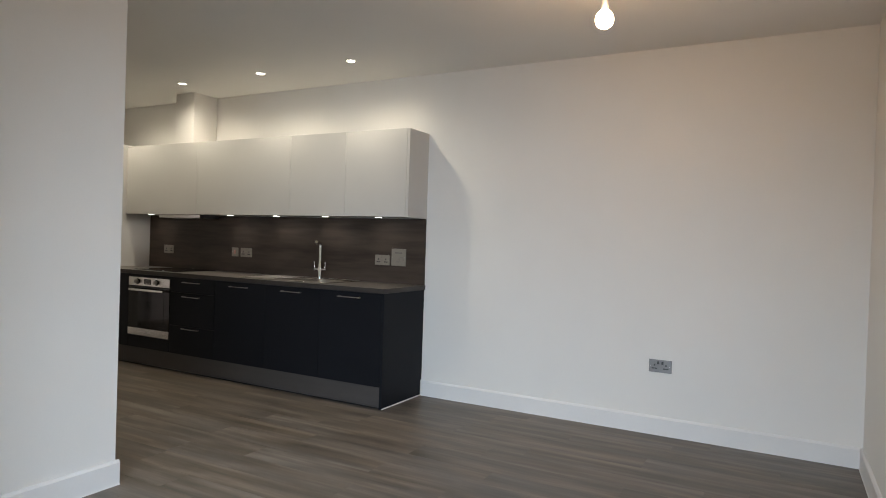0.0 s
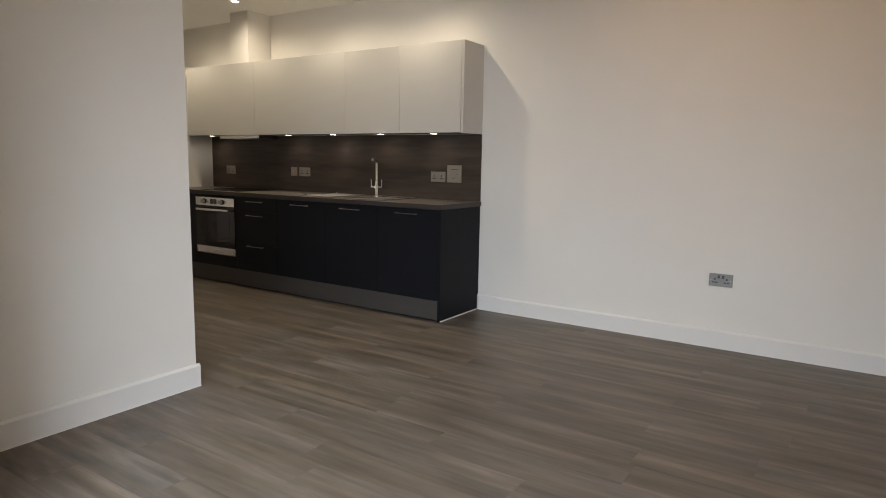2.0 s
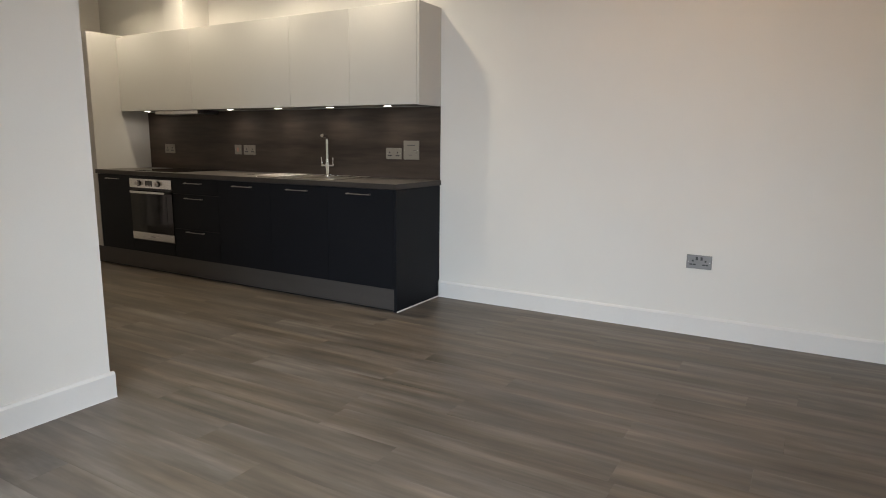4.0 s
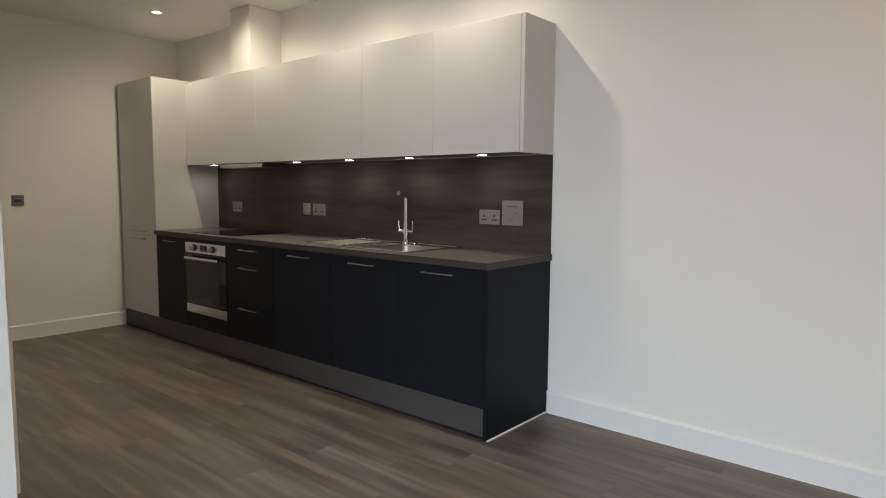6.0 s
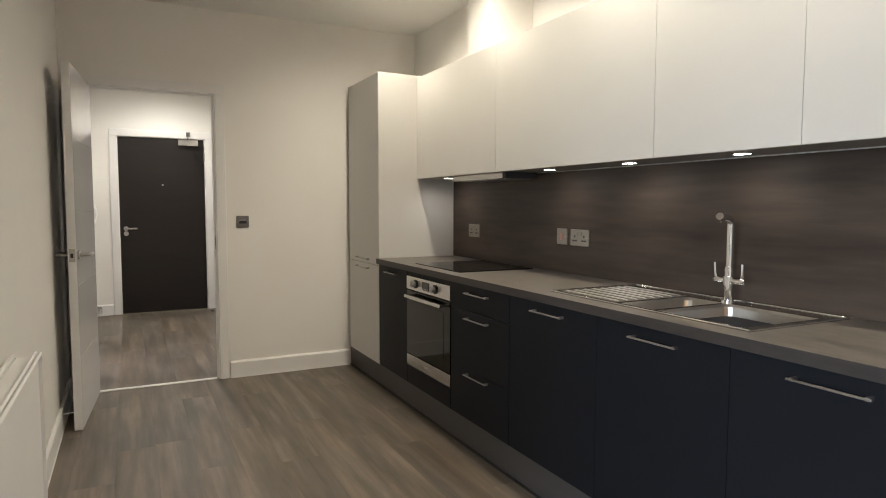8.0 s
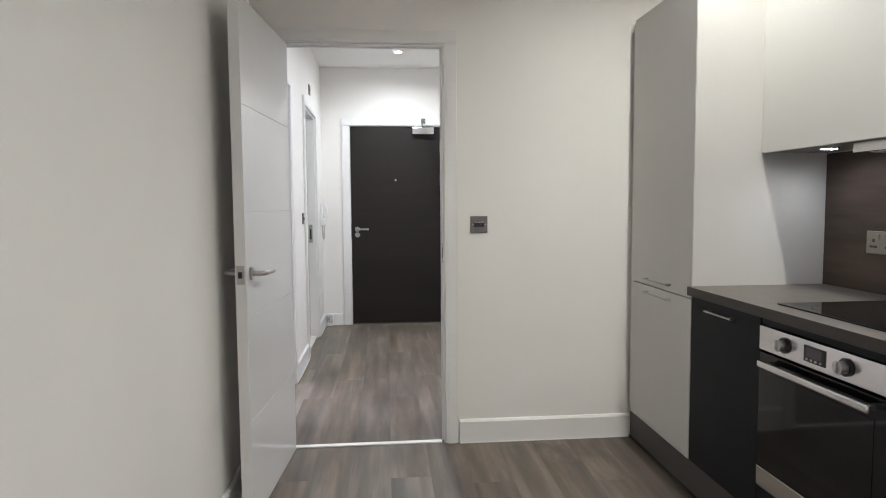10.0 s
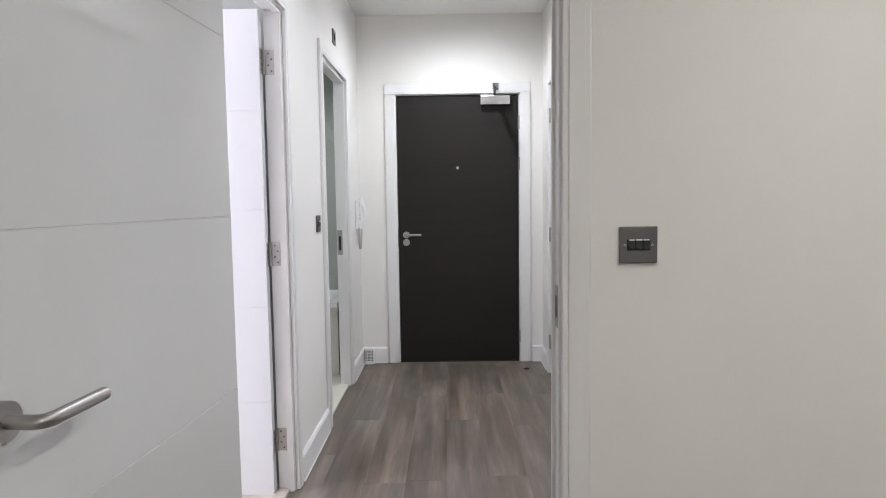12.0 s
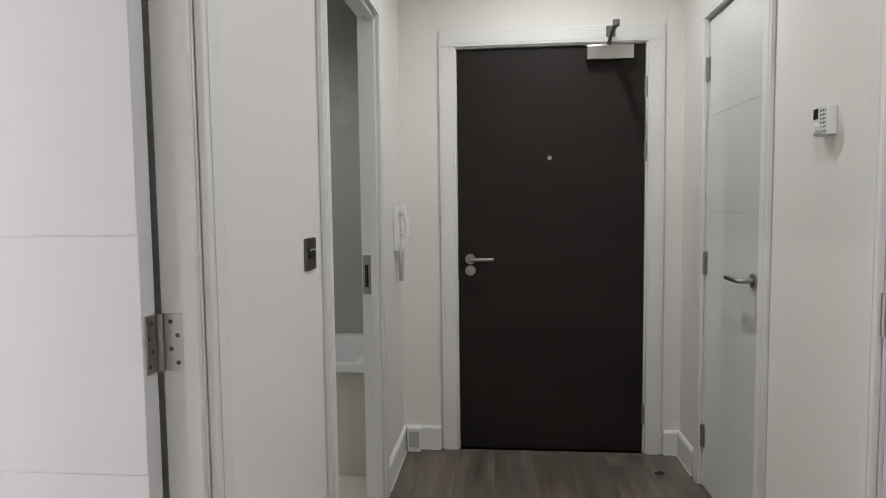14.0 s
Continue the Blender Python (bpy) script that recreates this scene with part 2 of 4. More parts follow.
def mesh_object(name, bm, mat, smooth=True):
    bmesh.ops.recalc_face_normals(bm, faces=bm.faces)
    data = bpy.data.meshes.new(name)
    bm.to_mesh(data)
    bm.free()
    data.materials.append(mat)
    if smooth:
        data.shade_smooth()
        data.set_sharp_from_angle(angle=radians(20))
    return new(name, data)


def part(name, bm, mat, parent, label="", smooth=True):
    ob = mesh_object(name, bm, mat, smooth)
    ob.parent = parent
    return tagged(ob, label) if label else ob


def thing(name, label, category, at=(0, 0, 0), group="", kind=""):
    ob = new(name)
    ob.location = at
    ob.empty_display_size = 0.05
    bpy.context.view_layer.update()
    return tagged(ob, label, category, group, kind)


def boxes(*rows, bevel=0.0):
    bm = bmesh.new()
    for r in rows:
        box(bm, *r, bevel=bevel)
    return bm


def walls(*rows):
    """Wall blocks welded into one mesh: all are cut at the same levels, so that they share corners."""
    levels = sorted({v for r in rows for v in r[4:]})
    bm = bmesh.new()
    for x0, x1, y0, y1, z0, z1 in rows:
        cuts = [v for v in levels if z0 <= v <= z1]
        for a, b in zip(cuts, cuts[1:]):
            box(bm, x0, x1, y0, y1, a, b)
    bmesh.ops.remove_doubles(bm, verts=bm.verts, dist=0.0004)
    bm.verts.index_update()
    twins, inner = {}, []
    for f in bm.faces:
        twins.setdefault(frozenset(v.index for v in f.verts), []).append(f)
    for fs in twins.values():
        if len(fs) > 1:
            inner += fs
    bmesh.ops.delete(bm, geom=inner, context="FACES")
    return bm


def structure(name, bm, mat, label, category):
    return tagged(mesh_object(name, bm, mat), label, category, kind="structure")


# ---- structure: walls, ceiling ----
T, TR = 0.075, 0.12     # depth of the hall partitions
structure("wall_kitchen", walls((4.70, 4.85, -0.37, 7.09, 0, H)), WALL, "long off-white painted wall behind the kitchen units", "wall")
structure("wall_south", walls((-1.15, 4.70, -0.37, -0.22, 0, H)), WALL, "plain off-white painted living room wall", "wall")
structure("wall_window", walls((-1.15, -1.0, -0.22, -0.05, 0, H), (-1.15, -1.0, 1.85, 2.37, 0, H), (-1.15, -1.0, -0.05, 1.85, 0, 0.35),
                               (-1.15, -1.0, -0.05, 1.85, 2.25, H)), WALL, "off-white painted wall with the living room window", "wall")
structure("wall_column", walls((-1.15, 0.85, 2.37, 3.24, 0, H)), WALL, "off-white painted wall block beside the window", "wall")
structure("wall_pier", walls((0.85, 2.085, 3.12, 3.24, 0, H), (2.085, 2.205, 3.12, 6.97, 0, H)), WALL, "off-white painted return wall between living area and kitchen", "wall")
structure("wall_doorway", walls((2.085, 2.285, 6.97, 7.045, 0, H), (3.167, 4.70, 6.97, 7.045, 0, H), (2.285, 3.167, 6.97, 7.045, 2.065, H)), WALL,
          "off-white painted wall with the doorway to the hall", "wall")
structure("wall_hall_left", walls((2.13, 2.205, 7.045, 7.29, 0, H), (2.13, 2.205, 7.29, 8.175, 2.065, H), (2.13, 2.205, 8.175, 8.92, 0, H),
                                  (2.13, 2.205, 8.92, 9.74, 2.065, H), (2.13, 2.205, 9.74, 10.31, 0, H)), WALL, "off-white painted hall wall with two doorways", "wall")
structure("wall_hall_right", walls((3.60, 3.72, 7.045, 7.84, 0, H), (3.60, 3.72, 7.84, 8.675, 2.065, H), (3.60, 3.72, 8.675, 9.325, 0, H),
                                   (3.60, 3.72, 9.325, 9.98, 2.065, H), (3.60, 3.72, 9.98, 10.31, 0, H)), WALL, "off-white painted hall wall with two white doors", "wall")
structure("wall_entrance", walls((2.085, 2.47, 10.31, 10.45, 0, H), (3.445, 3.72, 10.31, 10.45, 0, H), (2.47, 3.445, 10.31, 10.45, 2.065, H)), WALL,
          "off-white painted wall round the entrance door", "wall")
structure("wall_bathroom", walls((0.30, 0.40, 8.42, 10.75, 0, H), (0.40, 2.13, 8.32, 8.42, 0, H), (0.40, 2.085, 10.65, 10.75, 0, H), (2.085, 2.205, 10.45, 10.75, 0, H)),
          BATHWALL, "grey-green tiled bathroom walls", "wall")
structure("wall_bedroom", walls((-0.80, -0.68, 6.60, 6.80, 0, H), (-0.80, -0.68, 7.85, 8.32, 0, H), (-0.80, -0.68, 6.80, 7.85, 0, 0.6), (-0.80, -0.68, 6.80, 7.85, 2.3, H),
                                (-0.68, 2.085, 6.50, 6.60, 0, H), (-0.68, 0.30, 8.32, 8.42, 0, H), (2.0, 2.085, 6.60, 7.09, 0, H)), WALL, "plain off-white bedroom walls", "wall")
structure("ceiling", boxes((-1.15, 4.85, -0.37, 10.75, H, H + 0.12)), CEIL, "matt white plastered ceiling", "ceiling")
structure("boxing", boxes((4.415, 4.698, 5.29, 5.55, 2.142, H - 0.002), bevel=0.002), WALL, "off-white painted duct boxing above the wall cabinets", "boxing")
structure("floor_bedroom", boxes((-0.68, 2.14, 6.60, 8.32, -0.06, 0.004)), CARPET, "beige bedroom carpet", "floor")
structure("floor_bathroom", boxes((0.40, 2.14, 8.42, 10.65, -0.06, 0.002)), BATHFLOOR, "pale beige bathroom floor tile", "floor")


def window(name, x, y0, y1, z0, z1, label, turn=Matrix()):
    w = thing(name, label, "window", turn @ Vector((x, (y0 + y1) / 2, z0)), kind="structure")
    g = 0.055
    rows = dict(window_frame=((x - 0.04, x + 0.02, y0, y0 + g, z0, z1), (x - 0.04, x + 0.02, y1 - g, y1, z0, z1),
                              (x - 0.04, x + 0.02, y0 + g, y1 - g, z0, z0 + g), (x - 0.04, x + 0.02, y0 + g, y1 - g, z1 - g, z1)))
    bm = boxes(*rows["window_frame"])
    bmesh.ops.transform(bm, matrix=turn, verts=bm.verts)
    f = part("window_frame", bm, TRIM, None)
    f.parent = w
    f.matrix_parent_inverse = w.matrix_world.inverted()


window("window_1", -1.10, -0.05, 1.85, 0.35, 2.25, "white framed living room window letting in daylight")
window("window_2", -0.76, 6.80, 7.85, 0.60, 2.30, "white framed bedroom window letting in daylight")


def skirting(rows):
    """Skirting boards: each row is x0, y0, x1, y1 along the wall's face and the way it stands out."""
    for x0, y0, x1, y1, nx, ny in rows:
        bm = bmesh.new()
        d, h, c = 0.016, 0.122, 0.012
        a, b, n = Vector((x0, y0, 0)), Vector((x1, y1, 0)), Vector((nx, ny, 0))
        prof = [(0.0, 0.0), (d, 0.0), (d, h - c), (d * 0.45, h), (0.0, h)]
        ends = [[bm.verts.new(p + n * u + Vector((0, 0, v + 0.001))) for u, v in prof] for p in (a, b)]
        k = len(prof)
        for i in range(k):
            bm.faces.new((ends[0][i], ends[0][(i + 1) % k], ends[1][(i + 1) % k], ends[1][i]))
        bm.faces.new(ends[0][::-1])
        bm.faces.new(ends[1])
        structure("baseboard", bm, TRIM, "white painted skirting board with a chamfered top", "skirting board")
        # thin bead of sealant along the floor
        t = (b - a).normalized()
        s = boxes((0, (b - a).length, 0, 0.004, 0, 0.004))
        bmesh.ops.transform(s, matrix=Matrix.Translation(a + n * (d + 0.0005)) @ Matrix(((t.x, n.x, 0, 0), (t.y, n.y, 0, 0), (0, 0, 1, 0), (0, 0, 0, 1))), verts=s.verts)
        structure("trim", s, CAULK, "thin white sealant bead under the skirting", "sealant")


skirting([
    (4.70, -0.204, 4.70, 2.812, -1, 0), (-1.0, -0.22, 4.70, -0.22, 0, 1), (0.866, 3.12, 2.221, 3.12, 0, -1), (2.205, 3.12, 2.205, 6.954, 1, 0),
    (0.85, 2.354, 0.85, 3.104, 1, 0), (-1.0, 2.37, 0.866, 2.37, 0, -1),
    (3.221, 6.97, 4.70, 6.97, 0, -1), (2.205, 6.97, 2.236, 6.97, 0, -1),
    (2.205, 8.235, 2.205, 8.866, 1, 0), (2.205, 9.794, 2.205, 10.294, 1, 0), (2.205, 10.31, 2.398, 10.31, 0, -1), (3.518, 10.31, 3.60, 10.31, 0, -1),
    (3.60, 8.74, 3.60, 9.26, -1, 0), (3.60, 10.045, 3.60, 10.294, -1, 0), (3.60, 7.045, 3.60, 7.775, -1, 0),
])
# matt white stands in for the bright reflection on the metal strip
structure("threshold", boxes((2.31, 3.13, 6.972, 7.005, 0.0, 0.007), bevel=0.002), CAULK, "silver threshold strip in the doorway", "threshold")
structure("threshold", boxes((3.60, 3.70, 9.345, 9.96, -0.03, 0.0)), PLANK, "wood-effect floor strip under the cupboard door", "threshold")
structure("threshold", boxes((3.60, 3.70, 7.86, 8.655, -0.03, 0.0)), PLANK, "wood-effect floor strip under the white door", "threshold")
structure("threshold", boxes((2.12, 2.19, 8.92, 9.74, -0.02, 0.012), bevel=0.003), BATHFLOOR, "pale threshold strip of the bathroom doorway", "threshold")
structure("threshold", boxes((2.13, 2.18, 7.29, 8.175, -0.02, 0.011), bevel=0.003), CARPET, "beige threshold of the bedroom doorway", "threshold")


# ---- doors ----
def lever(parent, m, reach=0.12, flip=1):
    """A lever handle on the face at m: its x along the door, its y out of the face."""
    bm = bmesh.new()
    disc(bm, 0.026, 0.009, m @ pose(0, 0.0045, 0, 90), 28)
    rose = part("rose", bm, SATIN, parent)
    bm = bmesh.new()
    tube(bm, [m @ p for p in bend((0, 0.058, 0), 0.022, (0, 0.008, 0), (flip * reach, 0.058, 0.0), 8)], 0.0095)
    part("lever", bm, SATIN, parent)
    return rose


def hinge(parent, m, lab="satin steel butt hinge"):
    """A butt hinge: knuckle on its z, one flap along x, the other along y."""
    bm = bmesh.new()
    disc(bm, 0.0065, 0.1, m, 12)
    box(bm, 0.0, 0.032, -0.0015, 0.0015, -0.05, 0.05, 0, m)
    box(bm, -0.0015, 0.0015, 0.0, 0.032, -0.05, 0.05, 0, m)
    for z in (-0.036, -0.012, 0.012, 0.036):
        disc(bm, 0.0038, 0.0012, m @ pose(0.014 + (0.008 if z in (-0.012, 0.036) else 0), -0.002, z, 90), 8)
        disc(bm, 0.0038, 0.0012, m @ pose(-0.002, 0.014 + (0.008 if z in (-0.012, 0.036) else 0), z, 0, 90), 8)
    part("hinge", bm, SATIN, parent, lab)


def grooved_leaf(width, height=2.03, thick=0.042):
    """A flush door leaf with four shallow level grooves on either face."""
    bm = bmesh.new()
    box(bm, -0.0008, width + 0.0008, 0.0015, thick - 0.0015, 0.0055, 0.0025 + height)
    n, gap = 5, 0.0022
    for k in range(n):
        z0, z1 = 0.004 + height * k / n + (gap / 2 if k else 0), 0.004 + height * (k + 1) / n - (gap / 2 if k < n - 1 else 0)
        box(bm, 0.0, width, 0.0, thick, z0, z1, 0.0009)
    return bm


def door(name, label, m, width, frame_depth):
    """A door whose frame stands at m: x across the opening, y into the wall, z up."""
    d = thing(name, label, "door", m.translation, kind="structure")
    d.matrix_world = m
    bpy.context.view_layer.update()
    w, h = width, 2.04
    bm = boxes((-0.025, 0, 0.001, frame_depth - 0.001, 0, h + 0.025), (w, w + 0.025, 0.001, frame_depth - 0.001, 0, h + 0.025), (0, w, 0.001, frame_depth - 0.001, h, h + 0.025))
    part("lining", bm, TRIM, d)
    return d


def architrave(d, w, y, out, h=2.04, wide=0.066):
    """Boards round an opening of width w, on the face at y, standing out by the sign of out."""
    t = 0.017 * out
    y0, y1 = min(y, y + t), max(y, y + t)
    for x0, x1, z0, z1 in ((-0.006 - wide, -0.006, 0.001, h + 0.006), (w + 0.006, w + 0.006 + wide, 0.001, h + 0.006), (-0.006 - wide, w + 0.006 + wide, h + 0.006, h + 0.006 + wide)):
        bm = bmesh.new()
        box(bm, x0, x1, y0, y1, z0, z1, 0.004)
        box(bm, x0 + 0.014, x1 - 0.014, y1 if out > 0 else y0 - 0.002, y1 + 0.002 if out > 0 else y0, z0 + (0.014 if z0 > 1 else 0), z1 - 0.014 if z0 > 1 else z1, 0.0015)
        part("architrave", bm, TRIM, d)


def stops(d, w, y0, y1, h=2.04, b=0.012):
    part("door_stop", boxes((0, b, y0, y1, 0, h), (w - b, w, y0, y1, 0, h), (b, w - b, y0, y1, h - b, h)), TRIM, d)


def leaf_on(d, m, width, mat=DOOR, label=""):
    """Hangs a leaf at m in the door's own frame; handles and latch go on it."""
    leaf = part("leaf", grooved_leaf(width), mat, d, label)
    leaf.matrix_local = m
    return leaf


def latch(leaf, x, thick=0.042, z=0.985):
    part("latch_plate", boxes((x, x + 0.002, 0.006, thick - 0.006, z - 0.036, z + 0.036)), SATIN, leaf)
    part("latch_bolt", boxes((x + 0.002, x + 0.007, 0.014, thick - 0.014, z - 0.012, z + 0.012)), BLACK, leaf)


# living room door: opened flat along the kitchen's side wall
d1 = door("door_1", "open white flush door with four grooves and steel lever handles", pose(2.31, 6.97, 0), 0.832, T)
architrave(d1, 0.832, 0, -1)
architrave(d1, 0.832, T, 1)
stops(d1, 0.832, 0.044, 0.058, b=0.008)
leaf = leaf_on(d1, pose(0.070, -0.012, 0, 0, 0, -94.5) @ pose(0, -0.042, 0), 0.762)
lever(leaf, pose(0.702, 0.042, 0.985), 0.12, -1)
lever(leaf, pose(0.702, 0.0, 0.985, 0, 0, 180), 0.12, 1)
latch(leaf, 0.762)
for z in (0.23, 1.0, 1.83):
    hinge(d1, pose(-0.004, -0.020, z, 0, 0, 180))
part("strike_plate", boxes((0.830, 0.834, 0.008, 0.038, 0.945, 1.045)), SATIN, d1)
part("strike_slot", boxes((0.8288, 0.8302, 0.016, 0.031, 0.970, 1.022)), BLACK, d1)

# bedroom door: opened square into the bedroom
d2 = door("door_2", "open white bedroom door lit by daylight", pose(2.205, 7.315, 0, 0, 0, 90), 0.835, T)
architrave(d2, 0.835, 0, -1)
stops(d2, 0.835, 0.004, 0.030)
leaf = leaf_on(d2, pose(0.788, 0.083, 0, 0, 0, 90) @ pose(0, -0.042, 0), 0.813)
lever(leaf, pose(0.753, 0.042, 0.985), 0.12, -1)
latch(leaf, 0.813)
for z in (0.23, 1.035, 1.83):
    bm = bmesh.new()
    disc(bm, 0.0075, 0.1, pose(0.8315, 0.0765, z), 20)
    box(bm, 0.795, 0.8285, 0.0790, 0.0820, z - 0.05, z + 0.05)
    box(bm, 0.8322, 0.8345, 0.034, 0.0735, z - 0.05, z + 0.05)
    plate = part("hinge", bm, SATIN, d2, "satin steel butt hinge with screws")
    for k, h in enumerate((-0.036, -0.012, 0.012, 0.036)):
        bm = bmesh.new()
        disc(bm, 0.004, 0.0015, pose(0.8318, 0.045 + 0.012 * (k % 2), z + h, 0, 90), 12)
        disc(bm, 0.004, 0.0015, pose(0.801 + 0.010 * (k % 2), 0.0787, z + h, 90), 12)
        part("screw", bm, PLINTH, plate)

# bathroom door: swung out of sight into the bathroom
d3 = door("door_3", "white bathroom door standing open inside", pose(2.205, 8.945, 0, 0, 0, 90), 0.77, T)
architrave(d3, 0.77, 0, -1)
stops(d3, 0.77, 0.003, 0.033)
leaf = leaf_on(d3, pose(0.0, 0.082, 0, 0, 0, 92), 0.762)
part("strike_plate", boxes((0.7665, 0.771, 0.036, 0.070, 0.895, 1.06)), SATIN, d3, "steel strike plate")
part("strike_slot", boxes((0.7645, 0.767, 0.046, 0.060, 0.925, 1.02)), BLACK, d3)
for z in (0.23, 1.0, 1.83):
    hinge(d3, pose(0.002, 0.074, z))

# doors of the hall cupboards, shut
for name, y0, w, lab in (("door_4", 9.35, 0.605, "closed glossy white cupboard door with a lever handle"), ("door_5", 7.865, 0.785, "closed white door with four fine grooves and a lever handle")):
    d = door(name, lab, pose(3.60, y0 + w, 0, 0, 0, -90), w, TR)
    architrave(d, w, 0, -1)
    stops(d, w, 0.05, 0.08)
    leaf = leaf_on(d, pose(0.003, 0.006, 0), w - 0.006)
    if name == "door_4":
        lever(leaf, pose(w - 0.075, 0.0, 0.985, 0, 0, 180), 0.12, 1)
    else:
        lever(leaf, pose(0.542, 0.0, 0.972, 0, 0, 180), 0.135, -1)
    for z in (0.23, 1.0, 1.83):
        bm = bmesh.new()
        disc(bm, 0.007, 0.1, pose(0.0, -0.002, z), 12)
        box(bm, -0.002, 0.020, 0.0, 0.0055, z - 0.05, z + 0.05)
        part("hinge", bm, SATIN, d, "satin steel butt hinge")
    part("latch_plate", boxes((w - 0.004, w + 0.004, -0.001, 0.03, 0.92, 1.04)), SATIN, d)

# entrance door
d6 = door("door_6", "closed dark brown wood-grain entrance door in a white frame", pose(2.495, 10.31, 0), 0.925, 0.14)
architrave(d6, 0.925, 0, -1, wide=0.08)
bm = bmesh.new()
box(bm, 0.003, 0.922, 0.010, 0.062, 0.006, 2.036, 0.002)
leaf = part("leaf", bm, FIREDOOR, d6, "dark brown horizontal wood-grain leaf")
lever(leaf, pose(0.062, 0.010, 0.99, 0, 0, 180), 0.118, -1)
bm = bmesh.new()
disc(bm, 0.026, 0.010, pose(0.062, 0.005, 0.932, 90), 28)
disc(bm, 0.011, 0.016, pose(0.062, -0.002, 0.932, 90), 16)
part("thumb_turn", bm, SATIN, leaf)
bm = bmesh.new()
disc(bm, 0.011, 0.006, pose(0.461, 0.008, 1.494, 90), 20)
part("peephole", bm, SATIN, leaf)
part("latch_plate", boxes((-0.002, 0.006, 0.004, 0.03, 0.89, 1.05)), BLACK, leaf)
for z in (0.20, 1.52, 1.83):
    bm = bmesh.new()
    disc(bm, 0.007, 0.1, pose(0.926, 0.004, z), 12)
    box(bm, 0.918, 0.934, 0.006, 0.0095, z - 0.05, z + 0.05)
    part("hinge", bm, SATIN, d6, "satin steel hinge")

closer = thing("door_closer", "silver overhead door closer fixed to the entrance door", "door closer", (2.495, 10.31, 0))
bm = bmesh.new()
box(bm, 0.635, 0.858, -0.046, 0.0085, 1.957, 2.028, 0.006)
part("body", bm, STEEL, closer)
bm = bmesh.new()
disc(bm, 0.012, 0.014, pose(0.745, -0.018, 2.034), 16)
tube(bm, [(0.745, -0.018, 2.043), (0.732, -0.15, 2.047), (0.728, -0.300, 2.050)], 0.009)
tube(bm, [(0.728, -0.300, 2.060), (0.748, -0.13, 2.076), (0.762, -0.024, 2.092)], 0.008)
disc(bm, 0.015, 0.026, pose(0.728, -0.300, 2.055), 16)
part("arm", bm, GUNMETAL, closer)
bm = bmesh.new()
box(bm, 0.728, 0.772, -0.032, -0.0215, 2.066, 2.118, 0.003)
part("bracket", bm, GUNMETAL, closer)

stop = thing("door_stop_bar", "thin chrome door stop on the skirting", "door stop", (2.221, 6.33, 0.07))
bm = bmesh.new()
tube(bm, [(0, 0, 0), (0.06, 0, 0)], 0.005)
part("rod", bm, CHROME, stop)
bm = bmesh.new()
disc(bm, 0.011, 0.012, pose(0.066, 0, 0, 0, 90), 14)
part("rubber_tip", bm, WHITE, stop)


# ---- kitchen: base units ----
FRONT, BACK = 4.115, 4.698


def bar_handle(parent, y, z, length=0.21, along="y"):
    bm = bmesh.new()
    box(bm, FRONT - 0.027, FRONT - 0.020, y - length / 2, y + length / 2, z - 0.0028, z + 0.0028, 0.0012)
    for s in (-1, 1):
        box(bm, FRONT - 0.022, FRONT + 0.001, y + s * (length / 2 - 0.012) - 0.005, y + s * (length / 2 - 0.012) + 0.005, z - 0.005, z + 0.005, 0.001)
    h = part("handle", bm, SATIN, parent, "slim satin steel bar handle")
    return h


def base_unit(y0, y1, fronts, label, name="base_cabinet"):
    """A floor unit between y0 and y1; fronts: rows of z0, z1, handle z, handle length."""
    u = thing(name, label, "kitchen cabinet", (0, 0, 0), "base cabinets")
    part("carcass", boxes((FRONT + 0.022, BACK, y0 + 0.001, y1 - 0.001, 0.162, 0.862)), BASE, u)
    for z0, z1, hz, hl in fronts:
        bm = bmesh.new()
        box(bm, FRONT, FRONT + 0.019, y0 + 0.0012, y1 - 0.0012, z0, z1, 0.0008)
        f = part("drawer_front" if len(fronts) > 1 else "door", bm, BASE, u)
        if hl:
            bar_handle(f, (y0 + y1) / 2, hz, hl)
    return u


base_unit(2.842, 3.430, [(0.164, 0.860, 0.820, 0.212)], "matt charcoal base cabinet with one door beside the end panel")
base_unit(3.430, 4.005, [(0.164, 0.860, 0.820, 0.212)], "matt charcoal base cabinet with one door under the sink")
base_unit(4.005, 4.600, [(0.164, 0.860, 0.820, 0.212)], "matt charcoal base cabinet with one door under the drainer")
base_unit(4.600, 5.178, [(0.164, 0.4188, 0.400, 0.22), (0.4212, 0.7228, 0.690, 0.22), (0.7252, 0.860, 0.820, 0.22)], "matt charcoal drawer unit with three drawers", "drawer_unit")
base_unit(5.772, 6.258, [(0.164, 0.860, 0.823, 0.19)], "narrow matt charcoal base cabinet beside the fridge housing")

panel = thing("end_panel", "matt charcoal end panel standing on the floor", "end panel", (4.4, 2.83, 0))
pm = bmesh.new()
box(pm, FRONT - 4.4, 4.698 - 4.4, -0.010, 0.0105, 0.126, 0.863)
box(pm, FRONT - 4.4, 4.681 - 4.4, -0.010, 0.0105, 0.001, 0.126)
bmesh.ops.remove_doubles(pm, verts=pm.verts, dist=0.0004)
part("board", pm, BASE, panel)
part("sealant_bead", boxes((FRONT - 4.4, 4.683 - 4.4, -0.020, -0.0105, 0.0005, 0.009), bevel=0.003), CAULK, panel, "white sealant bead along the floor")
plinth = thing("plinth", "satin grey kitchen plinth under the base cabinets", "plinth", (4.15, 4.5, 0))
part("board", boxes((-0.012, 0.004, 2.842 - 4.5, 6.960 - 4.5, 0.004, 0.158), bevel=0.001), PLINTHBOARD, plinth)
